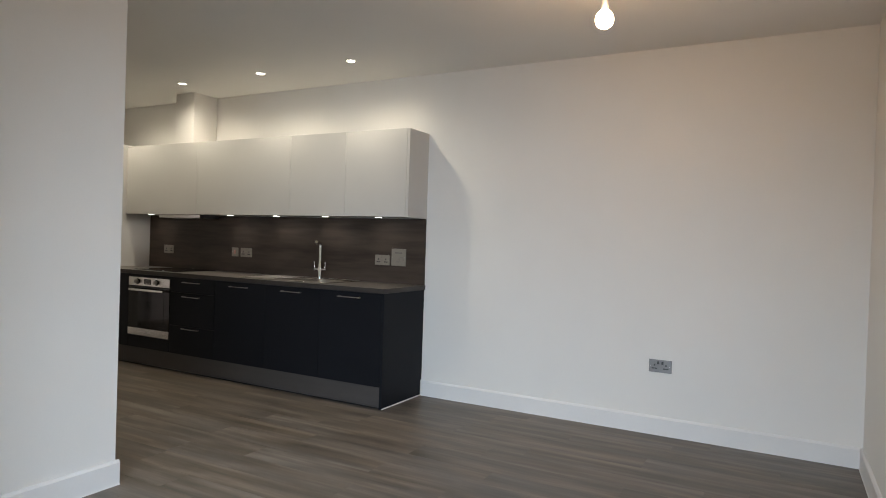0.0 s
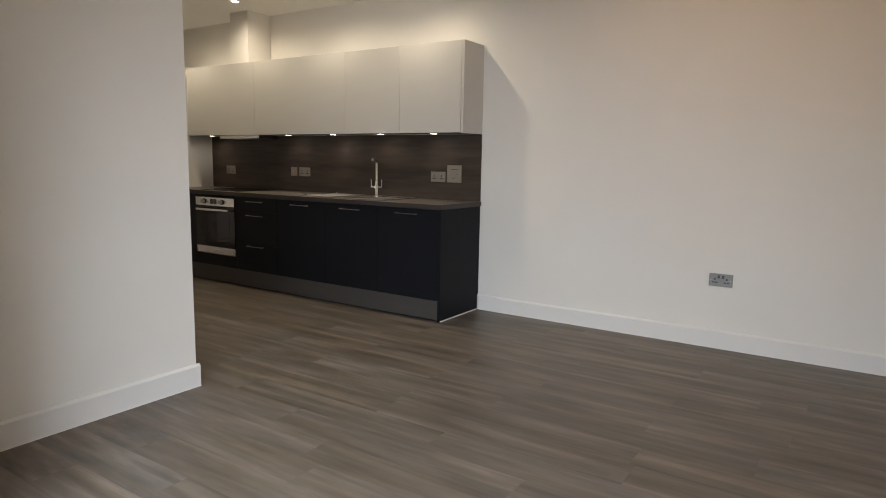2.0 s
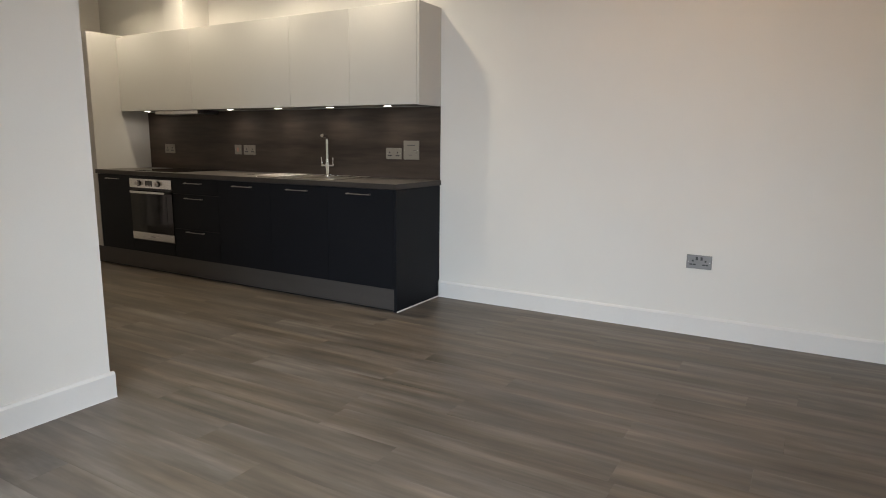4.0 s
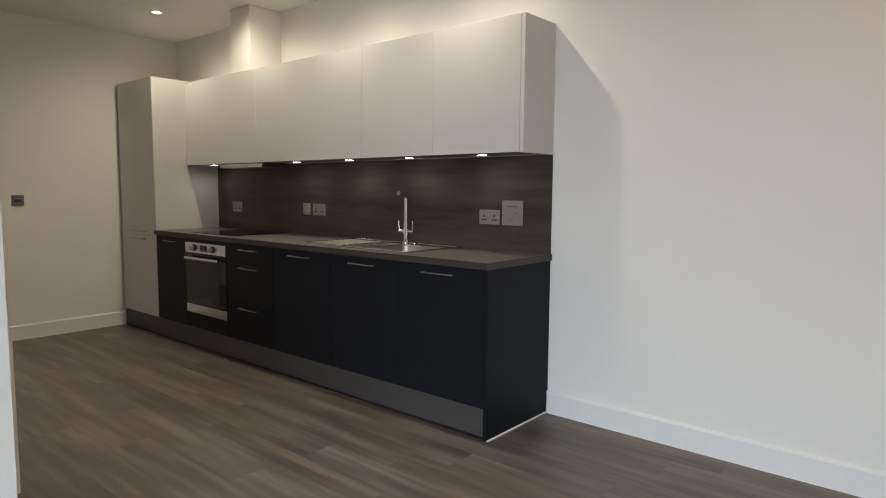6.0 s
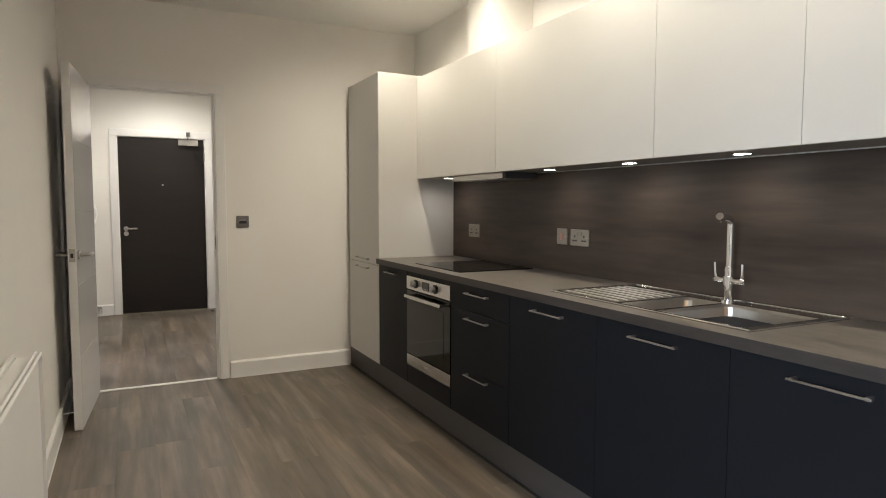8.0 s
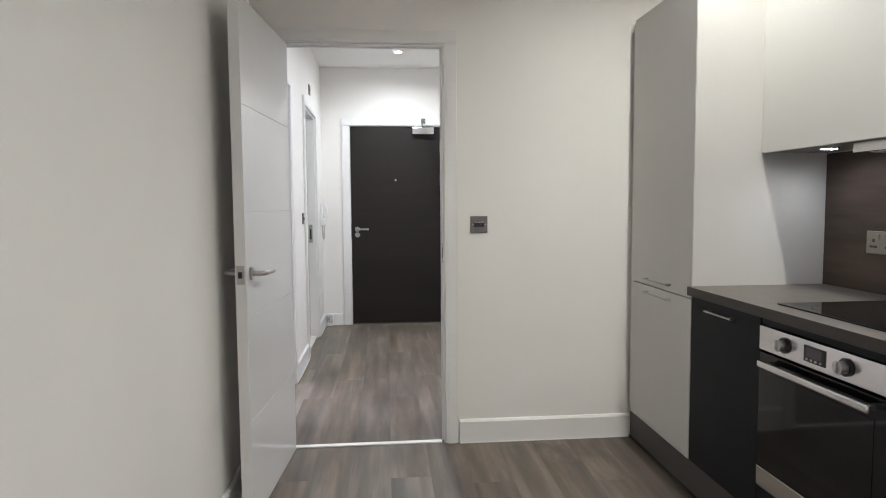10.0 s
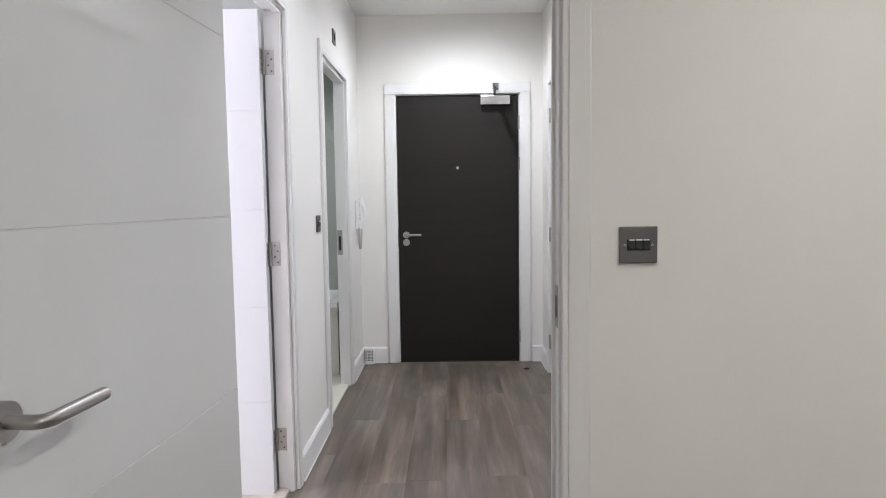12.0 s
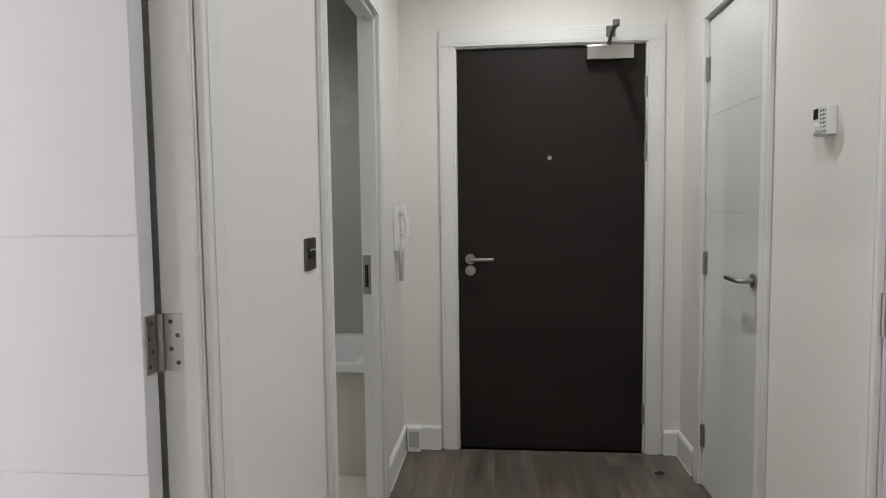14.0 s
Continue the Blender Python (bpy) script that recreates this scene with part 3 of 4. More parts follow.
# black strip put in for the shadow where plinth meets floor
part("floor_shadow_strip", boxes((-0.020, -0.012, 2.842 - 4.5, 6.960 - 4.5, 0.0005, 0.010)), BLACK, plinth)

# oven housing and oven
u = thing("oven_housing", "charcoal housing unit round the built-in oven", "kitchen cabinet", group="base cabinets")
part("carcass", boxes((FRONT + 0.03, BACK, 5.180, 5.185, 0.162, 0.862), (FRONT + 0.03, BACK, 5.765, 5.770, 0.162, 0.862), (FRONT + 0.03, BACK, 5.185, 5.765, 0.162, 0.27)), BASE, u)
bm = bmesh.new()
box(bm, FRONT, FRONT + 0.019, 5.182, 5.770, 0.164, 0.277, 0.0015)
part("filler", bm, BASE, u)
bm = bmesh.new()
box(bm, FRONT + 0.004, FRONT + 0.023, 5.182, 5.770, 0.836, 0.861, 0.001)
part("rail", bm, BASE, u)
oven = thing("oven", "built-in single oven with steel controls and dark glass door", "oven", (FRONT, 5.475, 0.282))
y0, y1 = -0.293, 0.293
part("body", boxes((0.021, 0.55, y0 + 0.01, y1 - 0.01, -0.004, 0.548)), BLACK, oven)
bm = bmesh.new()
box(bm, -0.006, 0.020, y0, y1, 0.471, 0.552, 0.002)
ctrl = part("control_panel", bm, STEEL, oven, "brushed steel control panel")
for y in (0.155, -0.115):
    bm = bmesh.new()
    disc(bm, 0.0255, 0.006, pose(-0.009, y, 0.512, 0, 90), 28)
    part("knob_ring", bm, BLACK, ctrl)
    bm = bmesh.new()
    disc(bm, 0.0185, 0.026, pose(-0.022, y, 0.512, 0, 90), 28, 0.017)
    box(bm, -0.040, -0.034, y - 0.003, y + 0.003, 0.497, 0.527, 0.001)
    part("knob", bm, SATIN, ctrl)
bm = bmesh.new()
box(bm, -0.0085, -0.005, -0.032, 0.062, 0.488, 0.537, 0.001)
part("display", bm, BLACK, ctrl, "black clock display")
part("display_screen", boxes((-0.0098, -0.0083, -0.020, 0.050, 0.503, 0.531)), PLINTH, ctrl, "grey display screen")
for y in (-0.02, 0.0, 0.02, 0.04):
    bm = bmesh.new()
    disc(bm, 0.004, 0.004, pose(-0.0095, y + 0.005, 0.496, 0, 90), 10)
    part("button", bm, SATIN, ctrl)
bm = bmesh.new()
box(bm, -0.004, 0.019, y0, y1, 0.070, 0.462, 0.002)
odoor = part("door", bm, GLASS, oven, "dark glass oven door")
bm = bmesh.new()
box(bm, -0.0055, -0.0035, y0 + 0.075, y1 - 0.075, 0.120, 0.400, 0.0008)
part("inner_glass", bm, GLASS, odoor)
bm = bmesh.new()
box(bm, -0.046, -0.033, y0 + 0.05, y1 - 0.05, 0.424, 0.446, 0.005)
for s in (y0 + 0.075, y1 - 0.075):
    box(bm, -0.036, -0.003, s - 0.01, s + 0.01, 0.428, 0.442, 0.002)
part("handle", bm, STEEL, odoor, "wide brushed steel bar handle")
bm = bmesh.new()
box(bm, -0.005, 0.019, y0, y1, 0.000, 0.067, 0.002)
part("lower_trim", bm, STEEL, oven, "brushed steel lower strip")
part("mark", boxes((-0.0058, -0.0049, -0.035, 0.035, 0.028, 0.038)), SATIN, oven)

# ---- tall fridge housing ----
tall = thing("tall_cabinet", "tall warm white fridge housing with two doors", "kitchen cabinet", (4.4, 6.61, 0))
f, b = FRONT - 4.4, 4.698 - 4.4
part("carcass", boxes((f + 0.022, b, -0.348, 0.352, 0.162, 2.155)), UPPER, tall)
bm = bmesh.new()
box(bm, f + 0.0, b, -0.352, -0.3485, 0.90, 2.160)
box(bm, f + 0.020, b, -0.3515, -0.3487, 0.165, 0.895)
part("side_panel", bm, UPPER, tall)
for z0, z1, hz in ((0.162, 0.846, 0.815), (0.850, 2.160, 0.880)):
    bm = bmesh.new()
    box(bm, f - 0.001, f + 0.019, -0.347, 0.286, z0, z1, 0.0015)
    dd = part("door", bm, UPPER, tall)
    bm = bmesh.new()
    box(bm, f - 0.027, f - 0.020, -0.16, 0.10, hz - 0.0028, hz + 0.0028, 0.0012)
    for s in (-0.15, 0.09):
        box(bm, f - 0.022, f, s - 0.005, s + 0.005, hz - 0.005, hz + 0.005, 0.001)
    part("handle", bm, SATIN, dd, "slim satin steel bar handle")
bm = bmesh.new()
box(bm, f + 0.0195, f + 0.0218, 0.289, 0.352, 0.162, 2.156)
part("filler", bm, UPPER, tall)

# ---- worktop, sink, hob ----
SX0, SX1, SY0, SY1 = 4.175, 4.655, 3.415, 4.375    # sink, outer
BX0, BX1, B1, B2, B3, B4 = 4.205, 4.555, 3.455, 3.800, 3.822, 3.985  # bowls
work = thing("worktop", "grey-brown laminate worktop with a square edge", "worktop", (4.4, 4.5, 0.865))
bm = bmesh.new()
for r in ((4.095, BX0 - 0.002, 2.812, 6.2565), (BX1 + 0.002, 4.698, 2.812, 6.2565), (BX0 - 0.002, BX1 + 0.002, 2.812, B1 - 0.002), (BX0 - 0.002, BX1 + 0.002, B4 + 0.002, 6.2565)):
    box(bm, r[0] - 4.4, r[1] - 4.4, r[2] - 4.5, r[3] - 4.5, 0.0, 0.036)
bmesh.ops.remove_doubles(bm, verts=bm.verts, dist=0.0005)
part("slab", bm, TOP, work)
# thin strips added over front and end, coloured dark for their shade
bm = bmesh.new()
box(bm, 4.0925 - 4.4, 4.0945 - 4.4, 2.810 - 4.5, 6.2565 - 4.5, 0.0004, 0.0356)
box(bm, 4.0945 - 4.4, 4.698 - 4.4, 2.810 - 4.5, 2.8118 - 4.5, 0.0004, 0.0356)
part("edge_shade_strip", bm, EDGESHADE, work, "thin strip coloured dark as the worktop's shaded edge")
splash = thing("splashback", "dark brown-grey streaked laminate splashback panel", "splashback", (4.694, 4.5, 0.9012))
part("panel", boxes((-0.006, 0.004, 2.818 - 4.5, 6.2565 - 4.5, 0.0, 0.546), bevel=0.001), SPLASH, splash)

sink = thing("kitchen_sink", "stainless steel one and a half bowl sink with ribbed drainer", "sink", (4.4, 3.9, 0.901))


def rel(x0, x1, y0, y1, z0, z1):
    return (x0 - 4.4, x1 - 4.4, y0 - 3.9, y1 - 3.9, z0, z1)


bm = bmesh.new()
for r in ((SX0, BX0, SY0, SY1), (BX1, SX1, SY0, SY1), (BX0, BX1, SY0, B1), (BX0, BX1, B2, B3), (BX0, BX1, B4, SY1)):
    box(bm, *rel(*r, 0.0, 0.0035))
part("deck", bm, DECK, sink)
bm = bmesh.new()
for a, bb in (((SX0 + 0.003, SY0 + 0.003), (SX1 - 0.003, SY0 + 0.003)), ((SX1 - 0.003, SY0 + 0.003), (SX1 - 0.003, SY1 - 0.003)),
              ((SX1 - 0.003, SY1 - 0.003), (SX0 + 0.003, SY1 - 0.003)), ((SX0 + 0.003, SY1 - 0.003), (SX0 + 0.003, SY0 + 0.003))):
    tube(bm, [(a[0] - 4.4, a[1] - 3.9, 0.004), (bb[0] - 4.4, bb[1] - 3.9, 0.004)], 0.0035)
part("rolled_rim", bm, CHROME, sink)
for n, (y0, y1, depth) in (("main_bowl", (B1, B2, 0.16)), ("half_bowl", (B3, B4, 0.09))):
    bm = bmesh.new()
    v = []
    for inset, z in ((0.0, 0.0035), (0.006, -0.006), (0.022, -depth + 0.02), (0.045, -depth)):
        ring = []
        x0, x1, q0, q1, r = BX0 + inset, BX1 - inset, y0 + inset, y1 - inset, 0.035
        for cx, cy, s in ((x1 - r, q1 - r, 0), (x0 + r, q1 - r, 90), (x0 + r, q0 + r, 180), (x1 - r, q0 + r, 270)):
            for k in range(5):
                a = radians(s + k * 22.5)
                rr = r if z < 0 else 0.004
                ccx, ccy = (cx, cy) if z < 0 else (cx + math.copysign(r - rr, cx - (x0 + x1) / 2), cy + math.copysign(r - rr, cy - (q0 + q1) / 2))
                ring.append(bm.verts.new((ccx + rr * math.cos(a) - 4.4, ccy + rr * math.sin(a) - 3.9, z)))
        v.append(ring)
    for p, q in zip(v, v[1:]):
        for k in range(20):
            bm.faces.new((p[k], p[(k + 1) % 20], q[(k + 1) % 20], q[k]))
    bm.faces.new(v[-1])
    bowl = part(n, bm, BOWL, sink)
    bm = bmesh.new()
    disc(bm, 0.042, 0.004, pose((BX0 + BX1) / 2 - 4.4, (y0 + y1) / 2 - 3.9, -depth + 0.002), 24)
    part("waste", bm, CHROME, bowl)
# sheet added over the deck; its dark colour imitates the reflected splashback
bm = bmesh.new()
box(bm, 4.208 - 4.4, 4.575 - 4.4, 4.008 - 3.9, 4.352 - 3.9, 0.0037, 0.0043)
part("drainer_dark_sheet", bm, RIBREFLECT, sink, "added sheet coloured dark for the reflection between the ribs")
for k in range(8):
    x = 4.230 + k * 0.046
    bm = bmesh.new()
    tube(bm, [(x - 4.4, 4.015 - 3.9, 0.0), (x - 4.4, 4.03 - 3.9, 0.005), (x - 4.4, 4.33 - 3.9, 0.006), (x - 4.4, 4.345 - 3.9, 0.0)], 0.0033)
    part("drainer_rib", bm, RIB, sink)

tap = thing("kitchen_tap", "chrome swan neck mixer tap with two lever handles", "tap", (4.60, 3.835, 0.9045))
bm = bmesh.new()
disc(bm, 0.026, 0.008, pose(0, 0, 0.004), 24)
disc(bm, 0.017, 0.13, pose(0, 0, 0.065), 24, 0.0155)
disc(bm, 0.021, 0.034, pose(0, 0, 0.080), 24)
disc(bm, 0.0175, 0.016, pose(0, 0, 0.125), 24, 0.0145)
part("body", bm, CHROME, tap)
bm = bmesh.new()
tube(bm, [(0, 0, 0.11)] + bend((0, 0, 0.312), 0.024, (0, 0, 0.12), (-0.115, -0.05, 0.322), 8) , 0.0125)
disc(bm, 0.0165, 0.022, pose(-0.116, -0.0505, 0.320, 0, -70, 23), 24, 0.0135)
part("spout", bm, CHROME, tap)
for s in (-1, 1):
    bm = bmesh.new()
    tube(bm, [(0, 0, 0.080), (0, s * 0.058, 0.080), (0, s * 0.068, 0.081)], [0.0115, 0.013, 0.008])
    tube(bm, [(0, s * 0.056, 0.082), (-0.003, s * 0.060, 0.112), (-0.004, s * 0.061, 0.146)], [0.0068, 0.005, 0.0055])
    part("lever", bm, CHROME, tap)

hob = thing("ceramic_hob", "black glass ceramic hob set into the worktop", "hob", (4.415, 5.48, 0.9015))
bm = bmesh.new()
box(bm, -0.245, 0.235, -0.29, 0.29, 0.0, 0.006, 0.002)
part("glass_plate", bm, GLASS, hob)
for x, y, r in ((-0.12, 0.14, 0.09), (0.11, 0.14, 0.075), (-0.12, -0.12, 0.075), (0.11, -0.12, 0.095)):
    bm = bmesh.new()
    ring = [[bm.verts.new((x + q * math.cos(k * math.pi / 20), y + q * math.sin(k * math.pi / 20), 0.0064)) for k in range(40)] for q in (r, r - 0.002)]
    for k in range(40):
        bm.faces.new((ring[0][k], ring[0][(k + 1) % 40], ring[1][(k + 1) % 40], ring[1][k]))
    part("zone_ring", bm, HOBRING, hob)

# ---- wall cabinets ----
WF = 4.400


def wall_unit(y0, y1, z0, label):
    u = thing("wall_cabinet", label, "kitchen cabinet", ((WF + BACK) / 2, (y0 + y1) / 2, 1.452), "wall cabinets")
    cx, cy = (WF + BACK) / 2, (y0 + y1) / 2
    part("carcass", boxes((WF + 0.021 - cx, BACK - cx, y0 - cy + 0.0005, y1 - cy - 0.0005, 0.012, 0.686)), UPPER, u)
    part("underside", boxes((WF + 0.021 - cx, BACK - cx - 0.012, y0 - cy + 0.0005, y1 - cy - 0.0005, 0.0, 0.0115)), UNDERSIDE, u, "grey underside board")
    bm = bmesh.new()
    box(bm, WF - cx, WF + 0.019 - cx, y0 - cy + 0.0009, y1 - cy - 0.0009, z0 - 1.452, 0.690, 0.0012)
    part("door", bm, UPPER, u)
    return u


for y0, y1, lab in ((2.842, 3.435, "warm white handleless wall cabinet at the open end"), (3.435, 4.033, "warm white handleless wall cabinet above the sink"),
                    (4.033, 5.203, "wide warm white handleless wall cabinet beside the extractor"),
                    (5.203, 6.2565, "wide warm white handleless wall cabinet housing the extractor")):
    wall_unit(y0, y1, 1.449, lab)
p = thing("wall_end_panel", "warm white end panel closing the wall cabinets", "end panel", (4.55, 2.83, 1.45))
bm = bmesh.new()
box(bm, WF - 4.55 + 0.001, BACK - 4.55, -0.012, 0.0115, -0.004, 0.692, 0.001)
part("board", bm, UPPER, p)

hood = thing("extractor_hood", "slim steel telescopic extractor under the wall cabinet", "extractor hood", (4.57, 5.505, 1.418))
bm = bmesh.new()
box(bm, -0.10, 0.115, -0.296, 0.296, 0.0, 0.0335, 0.001)
part("body", bm, PLINTH, hood, "dark underside body")
bm = bmesh.new()
box(bm, -0.122, -0.101, -0.298, 0.298, -0.003, 0.033, 0.002)
part("front_strip", bm, STEEL, hood, "brushed steel front strip")
for y in (-0.15, 0.15):
    bm = bmesh.new()
    box(bm, -0.08, 0.09, y - 0.12, y + 0.12, -0.004, -0.0005, 0.001)
    part("filter", bm, SATIN, hood)

for y in PUCKS:
    k = thing("under_cabinet_light", "small round lit puck light under the wall cabinet", "cabinet light", (4.53, y, 1.4515), "puck lights")
    bm = bmesh.new()
    disc(bm, 0.033, 0.004, pose(0, 0, -0.002), 28, 0.035)
    part("ring", bm, STEEL, k)
    bm = bmesh.new()
    disc(bm, 0.028, 0.002, pose(0, 0, -0.0045), 24)
    part("lens", bm, LIGHT_PUCK, k)


# ---- plates and sockets ----
def socket(name, label, m, width, height, face, kind):
    """A plate on the wall at m: x across, y out of the wall, z up."""
    s = thing(name, label, "socket" if kind in ("double",) else "switch", m.translation)
    s.matrix_world = m
    bm = bmesh.new()
    box(bm, -width / 2, width / 2, 0.0, 0.008, -height / 2, height / 2, 0.0025)
    part("plate", bm, face, s)
    dark = BLACK
    if kind == "double":
        for c in (-0.037, 0.037):
            bm = bmesh.new()
            box(bm, c - 0.005, c + 0.005, 0.0075, 0.0086, 0.001, 0.013)
            for q in (-0.0095, 0.0095):
                box(bm, c + q - 0.0085, c + q + 0.0085, 0.0075, 0.0086, -0.020, -0.012)
            part("pin_holes", bm, dark, s)
        for c in (-0.014, 0.014):
            bm = bmesh.new()
            box(bm, c - 0.007, c + 0.007, 0.007, 0.012, 0.012, 0.033, 0.001)
            part("rocker", bm, dark if face is GUNMETAL else face, s)
    if kind == "triple":
        bm = bmesh.new()
        box(bm, -0.027, 0.027, 0.0075, 0.0088, -0.013, 0.013, 0.001)
        part("switch_bed", bm, dark, s)
        for c in (-0.0165, 0.0, 0.0165):
            bm = bmesh.new()
            box(bm, c - 0.0072, c + 0.0072, 0.008, 0.0125, -0.010, 0.0115, 0.001, pose(0, 0.0, 0, 7))
            part("rocker", bm, dark, s)
            # white bar painted in for the highlight along the rocker's top
            part("rocker_glint", boxes((c - 0.0068, c + 0.0068, 0.0095, 0.0138, 0.0105, 0.0132), bevel=0.0005), WHITE, s, "white bar painted in as the rocker's glint")
    if kind == "single":
        bm = bmesh.new()
        box(bm, -0.012, 0.012, 0.007, 0.012, -0.018, 0.018, 0.001)
        part("rocker", bm, RED if face is PLATE else dark, s)
    if kind == "control":
        part("slot", boxes((-0.035, 0.035, 0.0075, 0.0088, 0.034, 0.040)), PLINTH, s)
        for c in (-0.04, 0.0):
            bm = bmesh.new()
            box(bm, c - 0.010, c + 0.010, 0.007, 0.012, -0.03, -0.008, 0.001)
            part("rocker", bm, face, s)
        part("writing_bar", boxes((-0.045, -0.02, 0.0078, 0.0084, -0.004, -0.001)), PLINTH, s)
        part("writing_bar", boxes((-0.01, 0.02, 0.0078, 0.0084, -0.040, -0.037)), PLINTH, s)
    for c in (-1, 1):
        bm = bmesh.new()
        disc(bm, 0.0032, 0.0012, pose(c * (width / 2 - 0.012), 0.0082, 0, 90), 10)
        part("screw", bm, SATIN, s)
    return s


onwall = lambda y, z, x=4.70: pose(x, y, z, 0, 0, 90)
socket("wall_socket", "brushed steel double socket low on the wall", onwall(0.945, 0.467), 0.148, 0.086, GUNMETAL, "double")
socket("wall_socket", "white double socket on the splashback beside the control plate", onwall(3.232, 1.093, 4.688), 0.147, 0.086, PLATE, "double")
socket("wall_socket", "white double socket on the splashback", onwall(4.820, 1.097, 4.688), 0.147, 0.086, PLATE, "double")
socket("wall_socket", "white double socket on the splashback near the hob", onwall(5.938, 1.094, 4.688), 0.147, 0.086, PLATE, "double")
socket("cooker_switch", "white isolator switch with a red rocker", onwall(4.969, 1.098, 4.688), 0.086, 0.086, PLATE, "single")
socket("control_plate", "square white appliance control plate on the splashback", onwall(3.069, 1.121, 4.688), 0.142, 0.144, PLATE, "control")
socket("light_switch", "brushed steel light switch with three black rockers", pose(3.3265, 6.97, 1.1425, 0, 0, 180), 0.088, 0.086, GUNMETAL, "triple")
socket("light_switch", "dark steel light switch beside the bathroom doorway", pose(2.205, 8.755, 1.14, 0, 0, -90), 0.086, 0.086, GUNMETAL, "triple")
socket("isolator_plate", "small steel isolator plate high above the bathroom doorway", pose(2.205, 9.36, 2.235, 0, 0, -90), 0.086, 0.086, GUNMETAL, "single")

# ---- lamps ----
# the single bathroom fixture is added out of sight, at an assumed spot
for rows, mat in ((KITCHEN_LIGHTS, LIGHT_WARM), (HALL_LIGHTS, LIGHT_HALL), ([(1.2, 9.5)], LIGHT_HALL)):
    for x, y in rows:
        k = thing("downlight", "round white recessed downlight, lit", "downlight", (x, y, H), "ceiling downlights")
        bm = bmesh.new()
        n = 32
        rings = [[bm.verts.new((r * math.cos(i * 2 * math.pi / n), r * math.sin(i * 2 * math.pi / n), z)) for i in range(n)]
                 for r, z in ((0.044, -0.0005), (0.043, -0.006), (0.033, -0.007), (0.030, -0.002))]
        for p, q in zip(rings, rings[1:]):
            for i in range(n):
                bm.faces.new((p[i], p[(i + 1) % n], q[(i + 1) % n], q[i]))
        part("ring", bm, WHITE, k)
        bm = bmesh.new()
        disc(bm, 0.0305, 0.002, pose(0, 0, -0.004), 24)
        part("lens", bm, mat, k)

pend = thing("pendant_lamp", "bare glowing bulb hanging from a white flex", "pendant lamp", (3.23, 1.022, H))
bm = bmesh.new()
disc(bm, 0.045, 0.028, pose(0, 0, -0.014), 28, 0.03)
part("ceiling_rose", bm, WHITE, pend)
bm = bmesh.new()
tube(bm, [(0, 0, -0.02), (0.001, 0.0, -0.10), (0, 0, -0.19)], 0.0032)
part("flex", bm, WHITE, pend)
bm = bmesh.new()
disc(bm, 0.019, 0.055, pose(0, 0, -0.215), 20, 0.014)
part("lampholder", bm, WHITE, pend)
bm = bmesh.new()
bmesh.ops.create_uvsphere(bm, u_segments=20, v_segments=14, radius=0.043)
for v in bm.verts:
    v.co.z = v.co.z * (1.0 if v.co.z < 0 else 1.12) - 0.280
part("bulb", bm, LIGHT_BULB, pend, "warm glowing glass bulb")

# ---- radiator ----
rad = thing("radiator", "white double panel radiator on brackets with a plain recessed top", "radiator", (2.205, 4.065, 0.176))
RL, RH = 0.575, 0.60
for x in (0.022, 0.086):
    bm = bmesh.new()
    box(bm, x, x + 0.010, -RL, RL, 0.0, RH - 0.006, 0.003)
    part("panel", bm, RADIATOR, rad)
bm = bmesh.new()
box(bm, 0.036, 0.082, -RL + 0.004, RL - 0.004, RH - 0.020, RH - 0.010, 0.001)
part("top_cover", bm, RADIATOR, rad)
bm = bmesh.new()
box(bm, 0.021, 0.034, -RL - 0.002, RL + 0.002, RH - 0.006, RH + 0.002, 0.003)
part("back_lip", bm, RADIATOR, rad)
for x, z, r in ((0.089, 0.0, 0.0055), (0.102, -0.004, 0.0065)):
    bm = bmesh.new()
    tube(bm, [(x, -RL - 0.002, RH + z), (x, RL + 0.002, RH + z)], r)
    part("front_lip", bm, RADIATOR, rad)
for y in (-RL - 0.006, RL + 0.002):
    part("side_cover", boxes((0.018, 0.106, y, y + 0.004, 0.02, RH - 0.011)), RADIATOR, rad)
for y in (-0.4, 0.4):
    part("bracket", boxes((0.0, 0.022, y - 0.02, y + 0.02, 0.1, 0.5)), RADIATOR, rad)

# ---- hall things ----
th = thing("thermostat", "small white room thermostat with a dial and dark display", "thermostat", (3.60, 8.921, 1.478))
bm = bmesh.new()
box(bm, -0.028, 0.0, -0.036, 0.038, -0.038, 0.040, 0.004)
part("case", bm, WHITE, th)
part("display", boxes((-0.0295, -0.0275, 0.010, 0.034, 0.008, 0.036)), BLACK, th)
bm = bmesh.new()
disc(bm, 0.016, 0.010, pose(-0.034, 0.018, -0.018, 0, 90), 20)
part("dial", bm, WHITE, th)
bm = bmesh.new()
for i in range(4):
    for j in range(6):
        box(bm, -0.0288, -0.0275, -0.030 + i * 0.008, -0.026 + i * 0.008, -0.03 + j * 0.011, -0.025 + j * 0.011)
part("vents", bm, STEEL, th)

ph = thing("entry_phone", "white wall entry phone with a hanging coiled cord", "entry phone", (2.205, 10.11, 1.05))
bm = bmesh.new()
box(bm, 0.0, 0.024, -0.042, 0.042, 0.0, 0.21, 0.006)
base = part("base", bm, WHITE, ph)
for z in (0.165, 0.010):
    part("cradle", boxes((0.024, 0.030, -0.030, 0.012, z, z + 0.035), bevel=0.002), WHITE, base)
for z in (0.075, 0.098):
    part("button", boxes((0.024, 0.027, 0.020, 0.034, z - 0.007, z + 0.007), bevel=0.001), SATIN, base)
bm = bmesh.new()
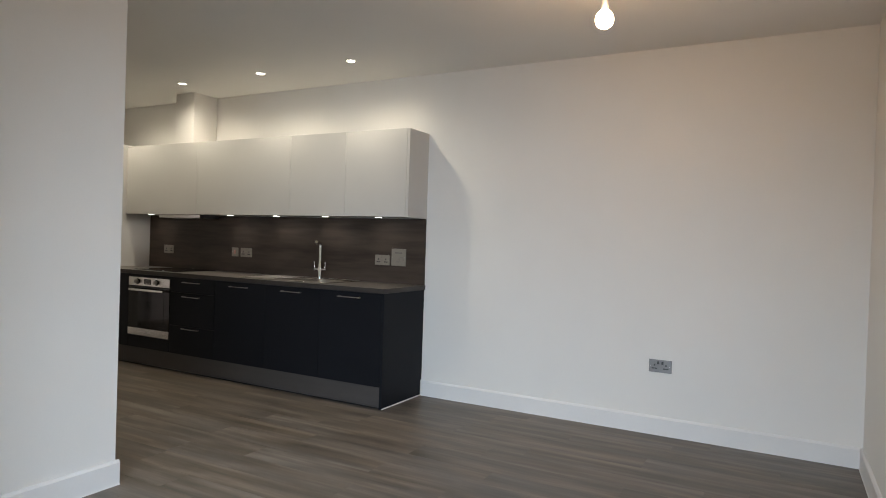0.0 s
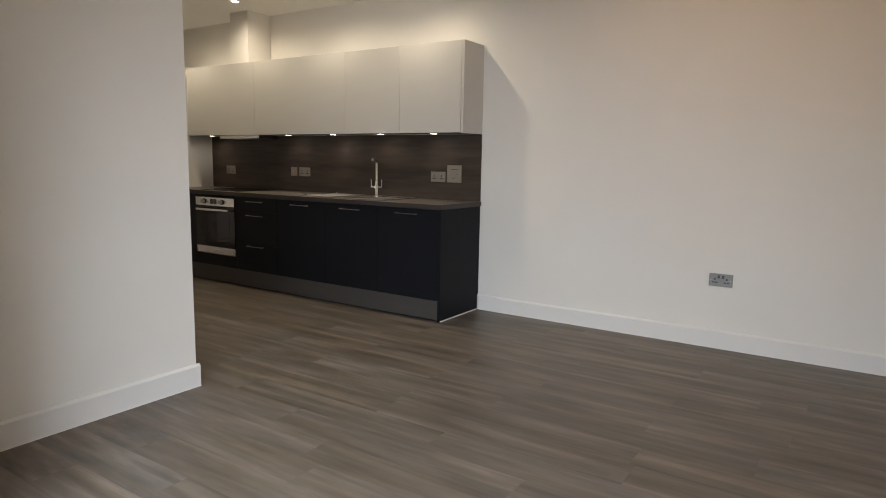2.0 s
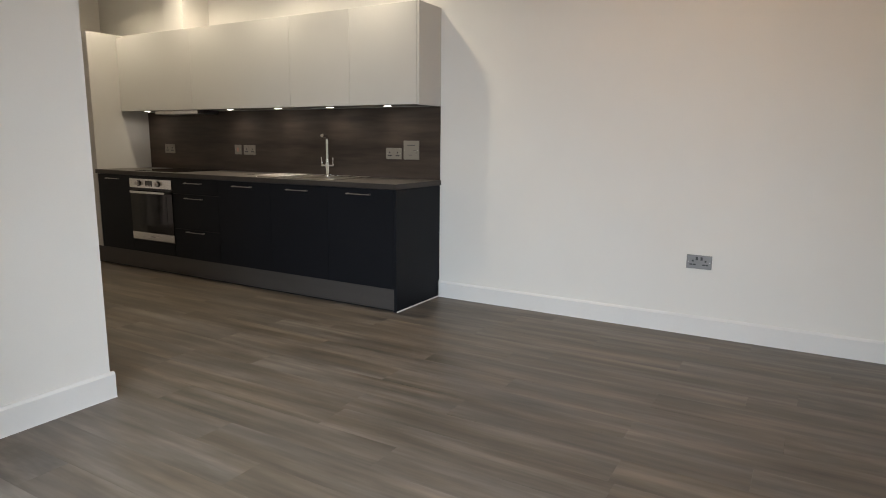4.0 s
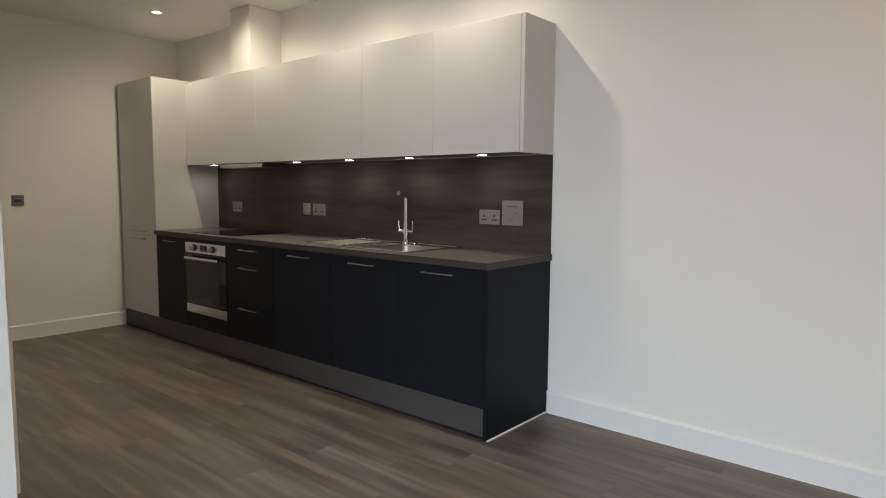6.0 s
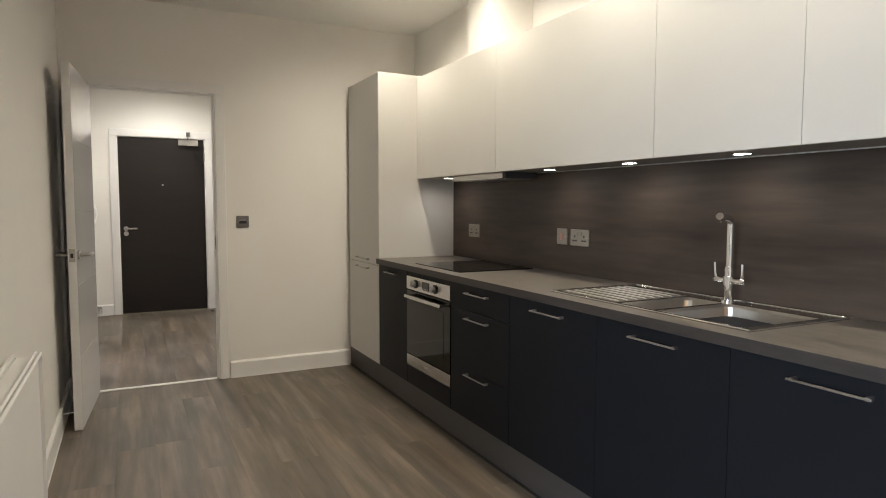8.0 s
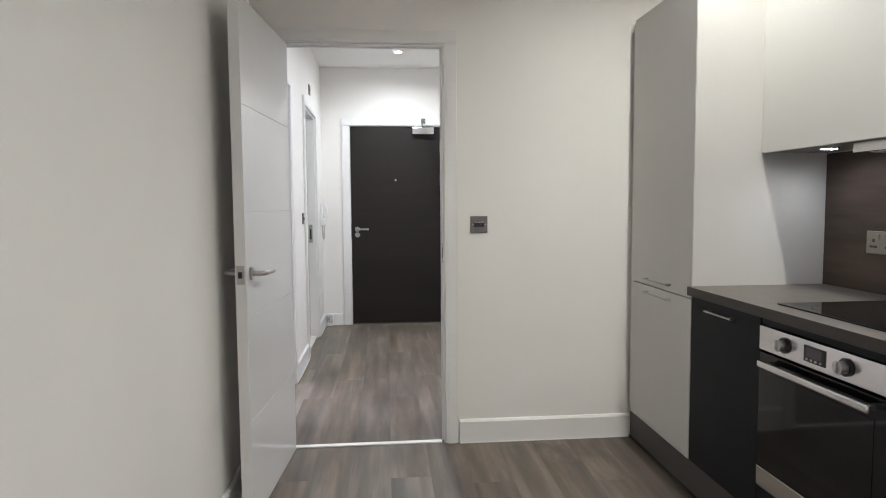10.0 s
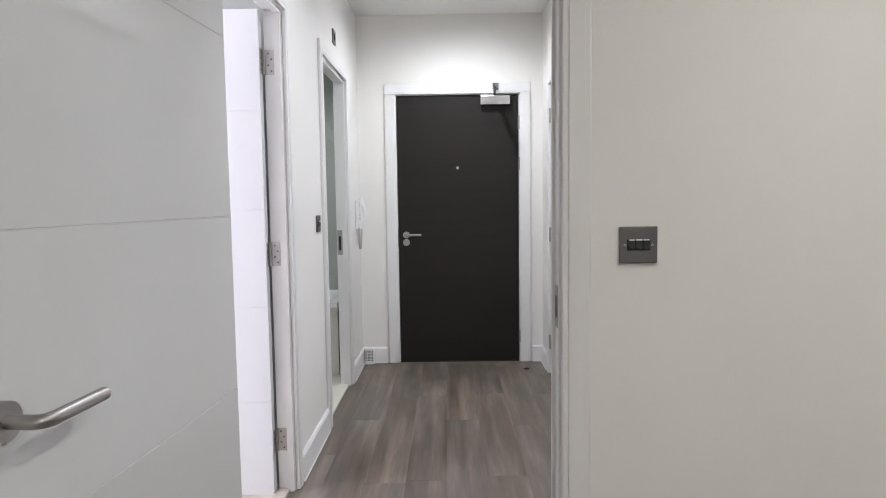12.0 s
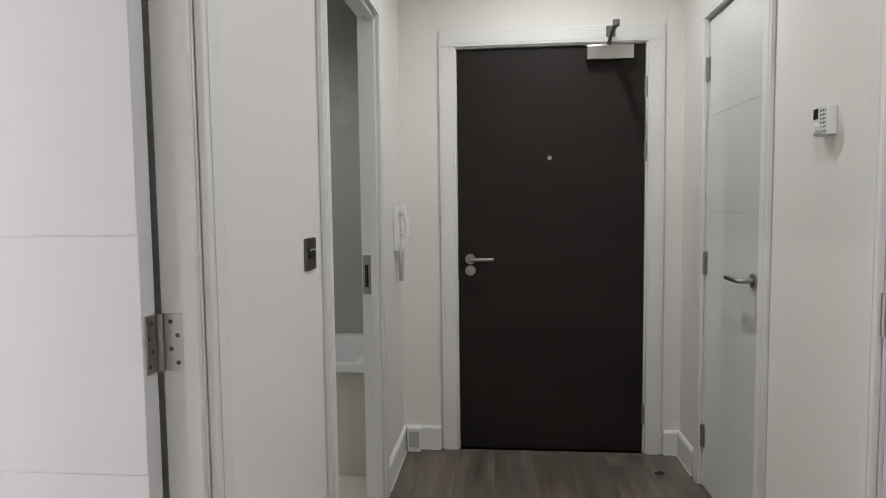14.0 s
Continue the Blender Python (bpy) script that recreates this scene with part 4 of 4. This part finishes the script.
grip = [(0.044 + 0.020 * math.sin(math.pi * k / 10), -0.009, 0.028 + 0.167 * k / 10) for k in range(11)]
tube(bm, grip, 0.0125, 12)
box(bm, 0.031, 0.056, -0.029, 0.011, 0.004, 0.052, 0.007)
box(bm, 0.031, 0.056, -0.029, 0.011, 0.172, 0.222, 0.007)
part("handset", bm, WHITE, ph)
bm = bmesh.new()
pts = []
for k in range(260):
    s = k / 259
    a = k * 1.1
    pts.append((0.040 - 0.026 * s + 0.0065 * math.cos(a), -0.012 + 0.036 * s + 0.0065 * math.sin(a), 0.004 - 0.150 * math.sin(math.pi * s) ** 0.75))
tube(bm, pts, 0.0028, 6)
part("cord", bm, CORD, ph, "grey-white coiled cord")

va = thing("plug_in_box", "small white perforated box standing against the skirting", "vent box", (2.262, 10.268, 0.0))
bm = bmesh.new()
box(bm, -0.035, 0.035, -0.022, 0.022, 0.001, 0.128, 0.006)
part("case", bm, WHITE, va)
bm = bmesh.new()
for i in range(5):
    for j in range(7):
        box(bm, -0.024 + i * 0.011, -0.018 + i * 0.011, -0.0232, -0.0215, 0.03 + j * 0.012, 0.037 + j * 0.012)
part("holes", bm, BLACK, va)

db = tagged(new("dry_leaf"), "small dark crumpled dry leaf on the floor", "leaf")
db.location = (3.438, 10.05, 0.002)
bm = bmesh.new()
n = 9
rim = [bm.verts.new((0.022 * math.cos(i * 0.698) * (1 + 0.3 * (i % 2)), 0.014 * math.sin(i * 0.698), 0.004 + 0.006 * (i % 3))) for i in range(n)]
mid, low = bm.verts.new((0, 0, 0.012)), bm.verts.new((0, 0, 0.0))
for i in range(n):
    bm.faces.new((rim[i], rim[(i + 1) % n], mid))
    bm.faces.new((rim[(i + 1) % n], rim[i], low))
part("blade", bm, LEAFDEBRIS, db)

# ---- bathroom ----
bath = thing("bathtub", "white acrylic bath with a pale front panel", "bathtub", (1.24, 10.28, 0.0))
bm = bmesh.new()
X, Y0, Y1 = 0.84, -0.35, 0.365
v = []
for inset, z in ((0.0, 0.50), (0.0, 0.535), (0.06, 0.535), (0.075, 0.52), (0.14, 0.14), (0.2, 0.12)):
    v.append([bm.verts.new(c) for c in ((-X + inset, Y0 + inset, z), (X - inset, Y0 + inset, z), (X - inset, Y1 - inset, z), (-X + inset, Y1 - inset, z))])
for p, q in zip(v, v[1:]):
    for k in range(4):
        bm.faces.new((p[k], p[(k + 1) % 4], q[(k + 1) % 4], q[k]))
bm.faces.new(v[-1])
part("tub", bm, TUB, bath)
part("front_panel", boxes((-X, X, Y0 + 0.02, Y0 + 0.035, 0.004, 0.50)), BATHPANEL, bath, "pale beige bath panel")

# ---- floor planks ----
floor = structure("floor", boxes((-1.0, 4.70, -0.22, 3.12, -0.08, -0.004), (2.205, 4.70, 3.12, 7.0, -0.08, -0.004), (2.205, 3.60, 7.0, 10.31, -0.08, -0.004)), UNDER,
                  "grey-brown wood-effect vinyl plank floor", "floor")
PW, PL, GAP = 0.184, 1.22, 0.0003
bm = bmesh.new()
made = box(bm, -PW / 2 + GAP / 2, PW / 2 - GAP / 2, -0.5, 0.5, -0.004, 0.0)
top = [e for e in bm.edges if all(v.co.z > -0.001 for v in e.verts)]
bmesh.ops.bevel(bm, geom=[e for e in top if abs(e.verts[0].co.y - e.verts[1].co.y) > 0.5], offset=0.0002, segments=1, affect="EDGES")
plank_mesh = bpy.data.meshes.new("plank")
bm.to_mesh(plank_mesh)
bm.free()
plank_mesh.materials.append(PLANK)
rnd = random.Random(7)
x = 4.70
while x > -1.0:
    xa, xb = x - PW, x
    xm = (xa + xb) / 2
    # the far end of this row of planks
    end = 10.31 if 2.2 < xm < 3.62 else 6.975 if xm > 2.2 else 3.12 if xm > 0.8 else 2.37
    y = -0.22 - rnd.random() * PL
    while y < end:
        a, b = max(y, -0.22), min(y + PL, end)
        if b - a > 0.02:
            pl = new("plank", plank_mesh)
            pl.parent = floor
            pl.location = (xm, (a + b) / 2, 0)
            pl.scale = (1, b - a - GAP, 1)
        y += PL
    x -= PW
